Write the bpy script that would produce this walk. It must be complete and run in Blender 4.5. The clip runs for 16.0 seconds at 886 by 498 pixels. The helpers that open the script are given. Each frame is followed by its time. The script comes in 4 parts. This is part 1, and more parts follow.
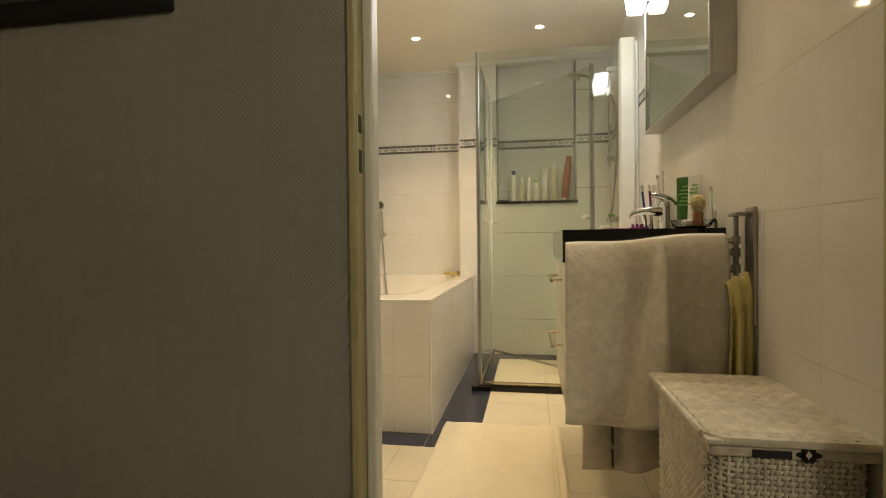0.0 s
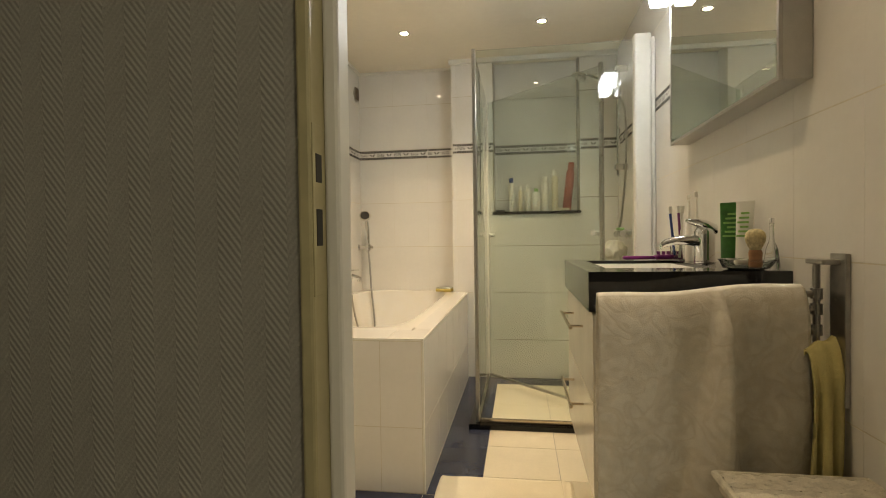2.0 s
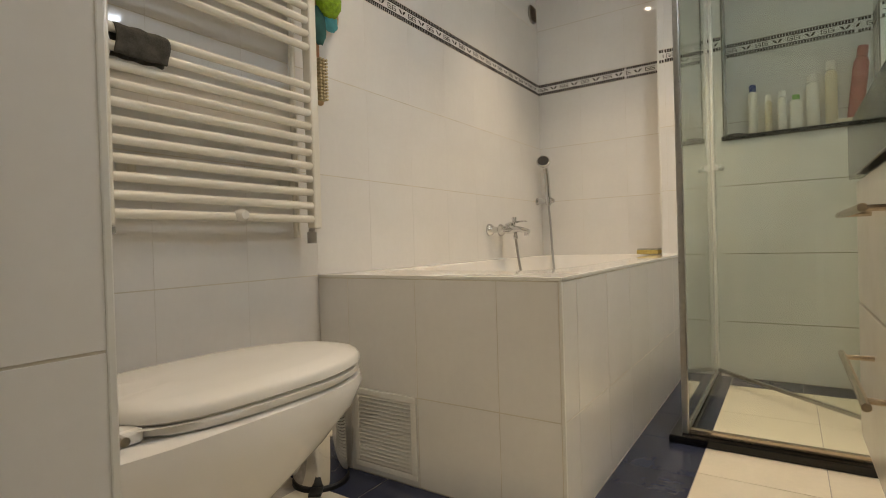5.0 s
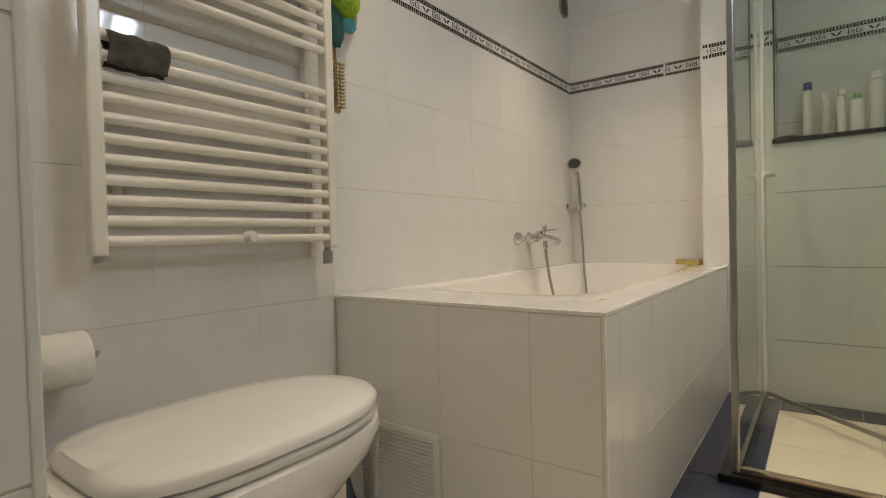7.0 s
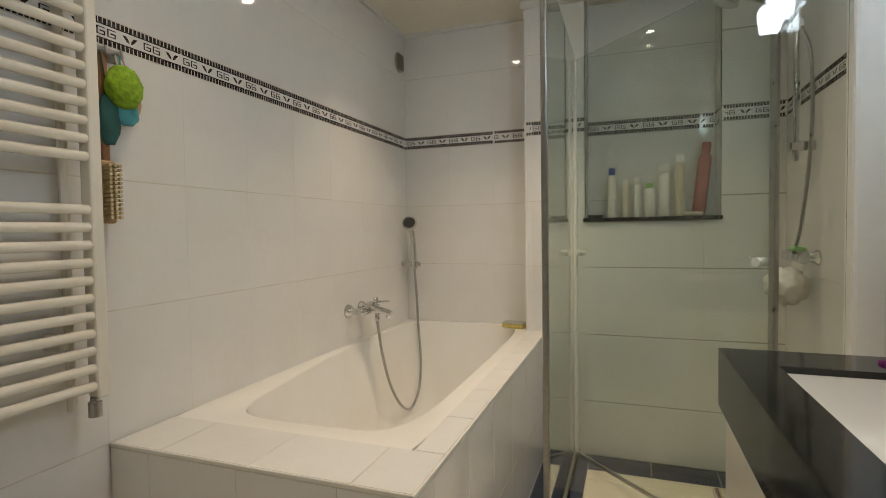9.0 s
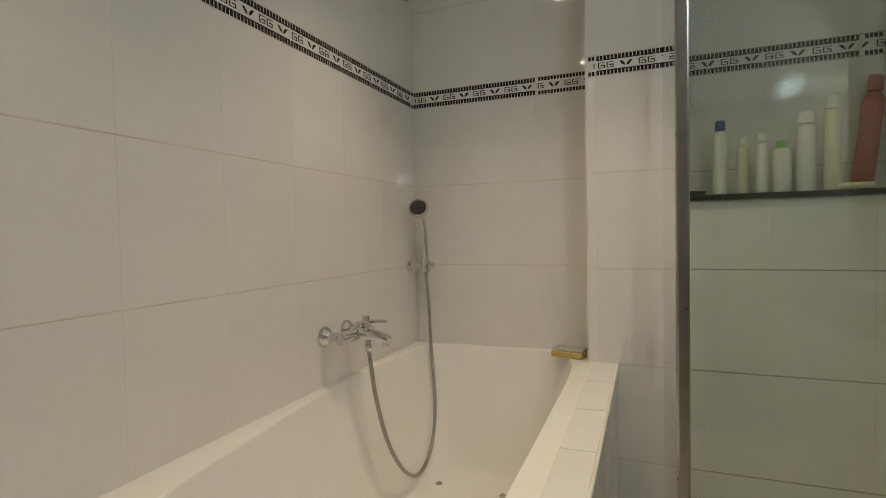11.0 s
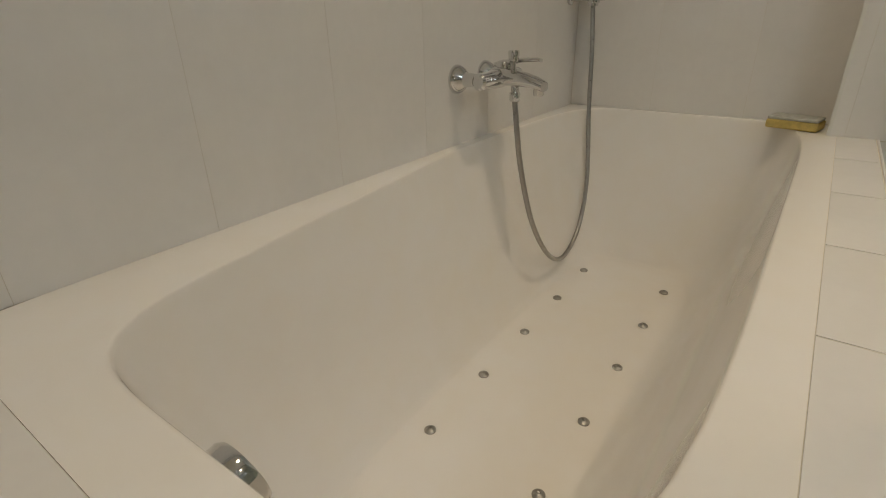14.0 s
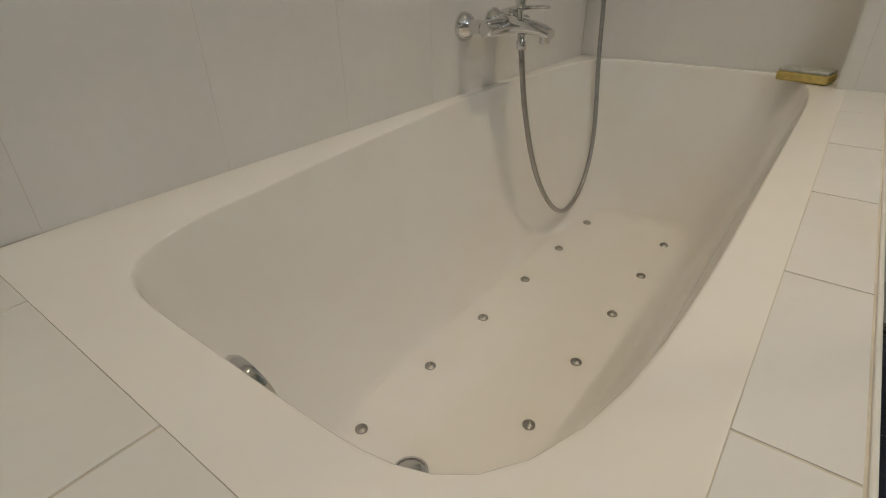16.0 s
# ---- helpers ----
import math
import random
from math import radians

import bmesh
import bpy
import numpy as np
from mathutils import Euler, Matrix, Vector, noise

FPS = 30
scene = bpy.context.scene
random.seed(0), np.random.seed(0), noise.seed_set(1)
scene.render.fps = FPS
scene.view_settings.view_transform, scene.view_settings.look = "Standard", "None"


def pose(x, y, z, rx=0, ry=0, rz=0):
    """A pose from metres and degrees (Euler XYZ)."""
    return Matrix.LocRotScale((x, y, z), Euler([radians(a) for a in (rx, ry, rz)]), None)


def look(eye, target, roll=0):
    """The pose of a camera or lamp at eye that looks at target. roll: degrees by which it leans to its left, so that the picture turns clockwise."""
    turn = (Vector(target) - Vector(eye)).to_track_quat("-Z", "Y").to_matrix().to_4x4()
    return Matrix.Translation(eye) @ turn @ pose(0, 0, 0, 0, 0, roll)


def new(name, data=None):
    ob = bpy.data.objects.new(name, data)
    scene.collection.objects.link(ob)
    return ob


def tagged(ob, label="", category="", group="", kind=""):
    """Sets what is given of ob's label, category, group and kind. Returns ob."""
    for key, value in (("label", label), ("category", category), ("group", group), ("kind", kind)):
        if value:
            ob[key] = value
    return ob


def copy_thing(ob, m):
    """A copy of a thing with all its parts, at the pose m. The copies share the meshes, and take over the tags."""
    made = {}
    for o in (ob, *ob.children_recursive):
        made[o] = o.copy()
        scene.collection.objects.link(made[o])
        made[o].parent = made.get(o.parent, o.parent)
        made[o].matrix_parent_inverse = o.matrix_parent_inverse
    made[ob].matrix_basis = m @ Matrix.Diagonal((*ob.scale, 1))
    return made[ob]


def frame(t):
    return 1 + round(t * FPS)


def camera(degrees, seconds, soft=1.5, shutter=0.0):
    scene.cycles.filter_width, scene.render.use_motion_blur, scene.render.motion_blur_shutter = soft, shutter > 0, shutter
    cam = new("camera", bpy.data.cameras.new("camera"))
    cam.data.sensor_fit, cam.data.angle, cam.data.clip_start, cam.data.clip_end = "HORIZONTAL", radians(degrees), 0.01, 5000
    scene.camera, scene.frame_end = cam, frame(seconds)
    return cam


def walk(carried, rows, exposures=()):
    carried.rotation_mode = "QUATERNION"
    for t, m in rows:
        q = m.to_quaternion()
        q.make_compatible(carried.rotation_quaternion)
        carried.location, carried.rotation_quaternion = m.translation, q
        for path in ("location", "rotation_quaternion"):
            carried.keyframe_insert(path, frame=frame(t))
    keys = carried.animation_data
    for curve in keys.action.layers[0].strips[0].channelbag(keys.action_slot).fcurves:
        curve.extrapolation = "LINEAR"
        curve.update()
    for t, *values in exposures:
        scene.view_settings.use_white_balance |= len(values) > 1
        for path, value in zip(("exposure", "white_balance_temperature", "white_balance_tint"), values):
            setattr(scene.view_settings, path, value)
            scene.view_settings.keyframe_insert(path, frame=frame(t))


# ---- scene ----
cam = camera(81.6, 16.0, soft=1.0)
PATH = [
    (0, (1.41, -2.499, 0.955), (1.07, -0.528, 0.929), -0.6),
    (0.5, (1.401, -2.418, 0.988), (1.075, -0.445, 0.954), -0.6),
    (1, (1.376, -2.335, 1.002), (1.06, -0.361, 0.965), -0.7),
    (1.5, (1.339, -2.258, 1.029), (1.037, -0.281, 0.991), -0.7),
    (2, (1.326, -2.143, 1.097), (1.029, -0.166, 1.055), -0.8),
    (2.5, (1.339, -2.02, 1.138), (1.028, -0.045, 1.092), -1.0),
    (3, (1.401, -1.837, 1.17), (1.006, 0.124, 1.123), -1.2),
    (3.5, (1.42, -1.647, 1.174), (0.884, 0.279, 1.126), -1.2),
    (4, (1.421, -1.476, 1.072), (0.714, 0.394, 1.019), -1.2),
    (4.5, (1.42, -1.337, 0.9), (0.488, 0.432, 0.871), -1.9),
    (5, (1.406, -1.28, 0.766), (0.29, 0.379, 0.745), -1.7),
    (5.2, (1.402, -1.27, 0.72), (0.245, 0.361, 0.698), -1.6),
    (7.3, (1.314, -1.138, 0.926), (0.124, 0.468, 0.882), -1.5),
    (7.5, (1.323, -1.122, 0.99), (0.162, 0.506, 0.948), -1.5),
    (8, (1.34, -1.099, 1.131), (0.338, 0.631, 1.082), -1.3),
    (8.5, (1.363, -1.076, 1.213), (0.536, 0.745, 1.151), -1.0),
    (8.7, (1.366, -1.056, 1.24), (0.626, 0.801, 1.176), -1.0),
    (10.8, (1.028, -0.245, 1.219), (0.448, 1.667, 1.133), -0.6),
    (11, (1.017, -0.166, 1.181), (0.278, 1.691, 1.115), -1.1),
    (11.5, (0.928, -0.03, 1.12), (-0.068, 1.701, 1.016), -1.4),
    (12, (0.823, 0.066, 1.064), (-0.249, 1.739, 0.84), -1.5),
    (12.5, (0.801, 0.087, 1.039), (-0.28, 1.723, 0.648), -1.3),
    (13, (0.796, 0.101, 1.025), (-0.286, 1.678, 0.438), -1.2),
    (13.5, (0.776, 0.134, 1.009), (-0.298, 1.656, 0.282), -1.3),
    (14, (0.772, 0.153, 0.992), (-0.299, 1.619, 0.153), -1.3),
    (14.5, (0.775, 0.154, 0.987), (-0.296, 1.575, 0.073), -1.3),
    (15, (0.782, 0.156, 0.982), (-0.285, 1.546, 0.018), -1.2),
    (15.5, (0.796, 0.148, 0.978), (-0.272, 1.525, -0.005), -1.2),
    (16, (0.818, 0.126, 0.985), (-0.247, 1.504, 0.001), -1.0),
]
walk(cam, [(t, look(eye, target, roll)) for t, eye, target, roll in PATH],
     exposures=[(0.0, 0.24, 8200, 9), (2.0, 0.20, 7750, 10), (3.0, 0.14, 7150, 12), (3.5, 0.06, 6800, 12), (5.0, -0.05, 6600, 13), (8.0, -0.22, 6300, 12), (11.0, -0.56, 6350, 10), (14.0, -0.82, 6200, 10), (16.0, -0.80, 5950, 10)])

# ---- world, lamps, exposure ----
world = bpy.data.worlds.new("world")
scene.world = world
world.use_nodes = True
world.node_tree.nodes["Background"].inputs[0].default_value = (0.5, 0.6, 0.8, 1)
world.node_tree.nodes["Background"].inputs[1].default_value = 0.05

# room: left wall x=0, tub front y=0, floor z=0
XR, YB, YF, ZC = 2.058, 2.05, -1.50, 2.485      # right wall, alcove back, door wall inside, ceiling
YC = 1.88                                      # front of column and shower back wall
TW, TH = 0.288, 0.365                          # wall tile
RIM = 0.668
DOWNLIGHTS = [(0.567, 1.28), (1.479, 1.242), (0.567, 0.1), (1.479, 0.1), (0.567, -0.95), (1.479, -0.95)]


def lamp(name, kind, m, energy, colour, **more):
    d = bpy.data.lights.new(name, kind)
    d.energy, d.color = energy, colour
    for k, v in more.items():
        if k == "size":
            d.size = v
        elif k == "size_y":
            d.shape, d.size_y = "RECTANGLE", v
        elif k == "radius":
            d.shadow_soft_size = v
        elif k == "cone":
            d.spot_size, d.spot_blend = radians(v), 1.0
    ob = new(name, d)
    ob.matrix_world = m
    return ob


for x, y in DOWNLIGHTS:
    watts = (46 if x < 1 else 21) if y > 1 else 23 if y > 0 else 20 if x < 1 else 13
    lamp("downlight_beam", "SPOT", pose(x, y, ZC - 0.012), watts, (1.0, 0.77, 0.50), radius=0.014, cone=98)
# unseen fill light added for the landing wallpaper, behind the doorway wall's corner
lamp("landing_fill", "POINT", pose(3.0, -3.9, 2.1), 32, (1.0, 0.97, 0.86), radius=0.10)


# ---- materials ----
def material(name, colour, rough=0.5, metal=0.0, noise_scale=0.0, vary=0.08, bump=0.0, bump_scale=200.0, coat=0.0, spread=0.0, colour2=None, stain=0.0, ior=1.45):
    m = bpy.data.materials.new(name)
    m.use_nodes = True
    t = m.node_tree
    b = t.nodes["Principled BSDF"]
    b.inputs["Base Color"].default_value = (*colour, 1)
    b.inputs["Roughness"].default_value = rough
    b.inputs["Metallic"].default_value = metal
    b.inputs["Coat Weight"].default_value = coat
    b.inputs["Coat Roughness"].default_value = 0.05
    b.inputs["IOR"].default_value = ior
    co = t.nodes.new("ShaderNodeTexCoord").outputs["Object"]
    out = None
    if noise_scale:
        n = t.nodes.new("ShaderNodeTexNoise")
        n.inputs["Scale"].default_value, n.inputs["Detail"].default_value = noise_scale, 6
        t.links.new(co, n.inputs["Vector"])
        n2 = t.nodes.new("ShaderNodeTexNoise")
        n2.inputs["Scale"].default_value, n2.inputs["Detail"].default_value = noise_scale * 9, 3
        t.links.new(co, n2.inputs["Vector"])
        add = t.nodes.new("ShaderNodeMath")
        add.operation = "MULTIPLY_ADD"
        add.inputs[1].default_value = 0.4
        t.links.new(n2.outputs[0], add.inputs[0])
        t.links.new(n.outputs[0], add.inputs[2])
        ramp = t.nodes.new("ShaderNodeValToRGB")
        c2 = colour2 or tuple(c * (1 - vary * 2) for c in colour)
        ramp.color_ramp.elements[0].position, ramp.color_ramp.elements[1].position = 0.5, 0.9
        ramp.color_ramp.elements[0].color, ramp.color_ramp.elements[1].color = (*c2, 1), (*colour, 1)
        t.links.new(add.outputs[0], ramp.inputs[0])
        out = ramp.outputs[0]
        rr = t.nodes.new("ShaderNodeMapRange")
        rr.inputs[3].default_value, rr.inputs[4].default_value = rough * 0.8, min(1, rough * 1.35)
        t.links.new(n.outputs[0], rr.inputs[0])
        t.links.new(rr.outputs[0], b.inputs["Roughness"])
    if spread:
        info = t.nodes.new("ShaderNodeObjectInfo")
        hsv = t.nodes.new("ShaderNodeHueSaturation")
        r = t.nodes.new("ShaderNodeMapRange")
        r.inputs[3].default_value, r.inputs[4].default_value = 1 - spread, 1 + spread * 0.4
        t.links.new(info.outputs["Random"], r.inputs[0])
        t.links.new(r.outputs[0], hsv.inputs["Value"])
        if out:
            t.links.new(out, hsv.inputs["Color"])
        else:
            hsv.inputs["Color"].default_value = (*colour, 1)
        out = hsv.outputs[0]
    if out:
        t.links.new(out, b.inputs["Base Color"])
    if bump:
        bn = t.nodes.new("ShaderNodeTexNoise")
        bn.inputs["Scale"].default_value, bn.inputs["Detail"].default_value = bump_scale, 4
        t.links.new(co, bn.inputs["Vector"])
        bp = t.nodes.new("ShaderNodeBump")
        bp.inputs["Strength"].default_value, bp.inputs["Distance"].default_value = bump, 0.002
        t.links.new(bn.outputs[0], bp.inputs["Height"])
        t.links.new(bp.outputs[0], b.inputs["Normal"])
    return m


def glowing(name, colour, strength):
    m = material(name, (0.8, 0.8, 0.8), 0.4)
    b = m.node_tree.nodes["Principled BSDF"]
    b.inputs["Emission Color"].default_value = (*colour, 1)
    b.inputs["Emission Strength"].default_value = strength
    return m


def clear_glass(name, colour, rough=0.0):
    m = material(name, colour, rough)
    b = m.node_tree.nodes["Principled BSDF"]
    b.inputs["Transmission Weight"].default_value = 1.0
    b.inputs["IOR"].default_value = 1.45
    return m


def wallpaper(name):
    """Woven glass-fibre herringbone, painted grey."""
    m = material(name, (0.375, 0.37, 0.33), 0.7, noise_scale=3, vary=0.06)
    t = m.node_tree
    b = t.nodes["Principled BSDF"]
    sep = t.nodes.new("ShaderNodeSeparateXYZ")
    t.links.new(t.nodes["Texture Coordinate"].outputs["Object"], sep.inputs[0])

    def calc(op, a, c, d=None):
        n = t.nodes.new("ShaderNodeMath")
        n.operation = op
        for i, v in enumerate((a, c, d)):
            if v is None:
                continue
            if isinstance(v, (int, float)):
                n.inputs[i].default_value = v
            else:
                t.links.new(v, n.inputs[i])
        return n.outputs[0]
    zig = calc("PINGPONG", sep.outputs["X"], 0.03)
    slope = calc("MULTIPLY_ADD", zig, 1.3, sep.outputs["Z"])
    wave = calc("SINE", calc("MULTIPLY", slope, 2 * math.pi / 0.011), 0)
    noise_t = t.nodes.new("ShaderNodeTexNoise")
    noise_t.inputs["Scale"].default_value = 260
    t.links.new(t.nodes["Texture Coordinate"].outputs["Object"], noise_t.inputs["Vector"])
    h = calc("MULTIPLY_ADD", noise_t.outputs[0], 1.9, wave)
    bp = t.nodes.new("ShaderNodeBump")
    bp.inputs["Strength"].default_value, bp.inputs["Distance"].default_value = 0.34, 0.0012
    t.links.new(h, bp.inputs["Height"])
    t.links.new(bp.outputs[0], b.inputs["Normal"])
    return m


def jacquard(name, colour):
    """Terry cloth with a raised scrolling leaf figure."""
    m = material(name, colour, 0.95, noise_scale=34, vary=0.08)
    t = m.node_tree
    b = t.nodes["Principled BSDF"]
    co = t.nodes["Texture Coordinate"].outputs["Object"]
    figure = t.nodes.new("ShaderNodeTexNoise")
    for k, v in (("Scale", 15.0), ("Distortion", 1.6), ("Detail", 0.8)):
        figure.inputs[k].default_value = v
    t.links.new(co, figure.inputs["Vector"])
    fold = t.nodes.new("ShaderNodeMath")
    fold.operation = "PINGPONG"
    fold.inputs[1].default_value = 0.26
    t.links.new(figure.outputs[0], fold.inputs[0])
    ramp = t.nodes.new("ShaderNodeValToRGB")
    ramp.color_ramp.elements[0].position, ramp.color_ramp.elements[1].position = 0.03, 0.12
    ramp.color_ramp.elements[0].color, ramp.color_ramp.elements[1].color = (0.935, 0.915, 0.885, 1), (1, 1, 1, 1)
    t.links.new(fold.outputs[0], ramp.inputs[0])
    mix = t.nodes.new("ShaderNodeMix")
    mix.data_type, mix.blend_type = "RGBA", "MULTIPLY"
    mix.inputs[0].default_value = 1.0
    t.links.new(b.inputs["Base Color"].links[0].from_socket, mix.inputs[6])
    t.links.new(ramp.outputs[0], mix.inputs[7])
    t.links.new(mix.outputs[2], b.inputs["Base Color"])
    pile = t.nodes.new("ShaderNodeTexNoise")
    pile.inputs["Scale"].default_value = 420
    t.links.new(co, pile.inputs["Vector"])
    add = t.nodes.new("ShaderNodeMath")
    add.operation = "MULTIPLY_ADD"
    add.inputs[1].default_value = 0.15
    t.links.new(pile.outputs[0], add.inputs[0])
    t.links.new(ramp.outputs[0], add.inputs[2])
    bp = t.nodes.new("ShaderNodeBump")
    bp.inputs["Strength"].default_value, bp.inputs["Distance"].default_value = 0.8, 0.006
    t.links.new(add.outputs[0], bp.inputs["Height"])
    t.links.new(bp.outputs[0], b.inputs["Normal"])
    return m


TILE = material("glazed_wall_tile", (0.78, 0.765, 0.735), 0.045, noise_scale=5, vary=0.025, spread=0.012, bump=0.03, bump_scale=14)
GROUT = material("wall_grout", (0.70, 0.645, 0.54), 0.8, noise_scale=9, vary=0.12)
GROUT_S = material("shower_grout", (0.40, 0.37, 0.30), 0.85, noise_scale=9, vary=0.15)
BORDER_INK = material("border_ink", (0.030, 0.020, 0.017), 0.25, noise_scale=60, vary=0.2)
FLOOR_W = material("cream_floor_tile", (0.74, 0.68, 0.55), 0.3, noise_scale=6, vary=0.05, spread=0.05, bump=0.05, bump_scale=60)
FLOOR_B = material("blue_floor_tile", (0.035, 0.043, 0.082), 0.22, noise_scale=7, vary=0.08, spread=0.12, bump=0.06, bump_scale=60)
FLOOR_G = material("floor_grout", (0.50, 0.47, 0.42), 0.85, noise_scale=20, vary=0.15)
CEIL = material("ceiling_paint", (0.83, 0.78, 0.67), 0.6, noise_scale=2.5, vary=0.03, bump=0.15, bump_scale=120)
PAINT_W = material("white_paint", (0.76, 0.75, 0.70), 0.35, noise_scale=4, vary=0.04, bump=0.05, bump_scale=90)
PAINT_Y = material("cream_door_frame_paint", (0.52, 0.47, 0.28), 0.32, noise_scale=5, vary=0.10, bump=0.10, bump_scale=40)
ACRYL = material("bath_acrylic", (0.86, 0.85, 0.83), 0.05, noise_scale=1.6, vary=0.04, colour2=(0.84, 0.81, 0.75))
CERAMIC = material("white_ceramic", (0.80, 0.79, 0.76), 0.08, noise_scale=3, vary=0.015)
PLASTIC = material("white_plastic", (0.78, 0.77, 0.73), 0.22, noise_scale=3, vary=0.015)
ENAMEL = material("radiator_enamel", (0.80, 0.77, 0.68), 0.22, noise_scale=6, vary=0.02)
CHROME = material("chrome", (0.72, 0.72, 0.72), 0.07, 1.0, noise_scale=30, vary=0.03)
STEEL = material("brushed_steel", (0.45, 0.44, 0.42), 0.28, 1.0, noise_scale=40, vary=0.08)
BRASSY = material("warm_steel", (0.66, 0.56, 0.44), 0.2, 1.0, noise_scale=40, vary=0.08)
GRANITE = material("black_granite", (0.008, 0.008, 0.009), 0.06, noise_scale=90, vary=0.4)
LACQUER = material("cabinet_lacquer", (0.74, 0.71, 0.62), 0.2, noise_scale=4, vary=0.03)
BLACK = material("black_plastic", (0.012, 0.012, 0.013), 0.4, noise_scale=20, vary=0.2)
RUBBER = material("dark_rubber", (0.03, 0.03, 0.03), 0.6, noise_scale=20, vary=0.2)
MIRROR = material("mirror_silver", (0.80, 0.82, 0.79), 0.015, 1.0)
GLASS = clear_glass("shower_glass", (0.84, 0.885, 0.84))
CLEAR = clear_glass("clear_plastic", (0.94, 0.96, 0.95), 0.05)
TERRY = jacquard("towel_cloth", (0.72, 0.685, 0.61))
TERRY_P = material("pale_towel_cloth", (0.68, 0.62, 0.54), 0.95, noise_scale=26, vary=0.12, bump=0.9, bump_scale=420)
TERRY_Y = material("yellow_towel_cloth", (0.60, 0.53, 0.24), 0.95, noise_scale=18, vary=0.08, bump=0.9, bump_scale=420)
MAT_C = material("bath_mat_cloth", (0.80, 0.74, 0.60), 0.95, noise_scale=16, vary=0.025, bump=0.8, bump_scale=300)
WICKER = material("painted_wicker", (0.74, 0.70, 0.60), 0.6, noise_scale=30, vary=0.16, spread=0.1, bump=0.3, bump_scale=160)
# dark brown stands in for the shade in the gaps of the weave
WICKER_IN = material("hamper_gap_shade", (0.26, 0.20, 0.13), 0.85, noise_scale=30, vary=0.2)
PAPER = wallpaper("herringbone_wallpaper")
CARPET = material("landing_floor", (0.20, 0.15, 0.10), 0.7, noise_scale=5, vary=0.15)
PURPLE = material("purple_plastic", (0.16, 0.012, 0.14), 0.3, noise_scale=20, vary=0.1)
GREEN = material("green_print", (0.035, 0.17, 0.025), 0.35, noise_scale=30, vary=0.25)
GREEN_P = material("pale_green_print", (0.25, 0.50, 0.14), 0.35, noise_scale=30, vary=0.15)
LIME = material("lime_net_sponge", (0.30, 0.50, 0.02), 0.8, noise_scale=60, vary=0.25, bump=1.0, bump_scale=180)
TEAL = material("teal_cloth", (0.03, 0.12, 0.11), 0.9, noise_scale=30, vary=0.2, bump=0.6, bump_scale=250)
AQUA = material("aqua_cloth", (0.10, 0.42, 0.48), 0.9, noise_scale=30, vary=0.2, bump=0.6, bump_scale=250)
GREYCLOTH = material("dark_grey_cloth", (0.10, 0.095, 0.08), 0.95, noise_scale=40, vary=0.3, bump=1.0, bump_scale=240)
WOOD = material("brush_wood", (0.40, 0.19, 0.08), 0.45, noise_scale=30, vary=0.2)
PALEWOOD = material("pale_wood", (0.50, 0.33, 0.16), 0.55, noise_scale=30, vary=0.15)
BRISTLE = material("bristle", (0.72, 0.60, 0.34), 0.9, noise_scale=80, vary=0.25, bump=0.8, bump_scale=300)
BLUE = material("blue_plastic", (0.02, 0.06, 0.26), 0.35, noise_scale=20, vary=0.1)
WHITEPLAST = material("bottle_plastic", (0.74, 0.73, 0.68), 0.3, noise_scale=12, vary=0.03)
CREAMPLAST = material("cream_bottle_plastic", (0.66, 0.60, 0.46), 0.35, noise_scale=12, vary=0.05)
PINK = material("salmon_plastic", (0.42, 0.13, 0.10), 0.4, noise_scale=14, vary=0.1)
YELLOW = material("yellow_sponge", (0.62, 0.48, 0.15), 0.9, noise_scale=70, vary=0.15, bump=0.8, bump_scale=250)
TISSUE = material("toilet_paper", (0.76, 0.74, 0.69), 0.95, noise_scale=50, vary=0.04, bump=0.4, bump_scale=200)
LIT = glowing("downlight_lens", (1.0, 0.86, 0.66), 90)
LIT_COOL = glowing("frosted_lit_shade", (0.76, 0.88, 1.0), 54)
NET = material("white_net", (0.75, 0.72, 0.64), 0.85, noise_scale=40, vary=0.1, bump=1.0, bump_scale=160)


# ---- shape helpers ----
def part(name, bm, mat, parent=None, label="", smooth=False, flat_angle=40):
    me = bpy.data.meshes.new(name)
    bm.to_mesh(me)
    bm.free()
    me.materials.append(mat)
    if smooth:
        for p in me.polygons:
            p.use_smooth = True
        me.set_sharp_from_angle(angle=radians(flat_angle))
    ob = new(name, me)
    if parent:
        ob.parent = parent
    if label:
        tagged(ob, label)
    return ob


def thing(name, x, y, z, label, category, rz=0, group="", kind=""):
    ob = new(name)
    ob.empty_display_size = 0.05
    ob.matrix_world = pose(x, y, z, 0, 0, rz)
    return tagged(ob, label, category, group, kind)


def box(bm, x0, x1, y0, y1, z0, z1, bevel=0.0, seg=2):
    vs = bmesh.ops.create_cube(bm, size=1)["verts"]
    bmesh.ops.transform(bm, matrix=Matrix.Translation(((x0 + x1) / 2, (y0 + y1) / 2, (z0 + z1) / 2)) @ Matrix.Diagonal((x1 - x0, y1 - y0, z1 - z0, 1)), verts=vs)
    if bevel:
        es = list({e for v in vs for e in v.link_edges})
        bmesh.ops.bevel(bm, geom=es, offset=bevel, segments=seg, profile=0.5, affect="EDGES")
    return bm


def boxed(*a, bevel=0.0, seg=2):
    return box(bmesh.new(), *a, bevel=bevel, seg=seg)


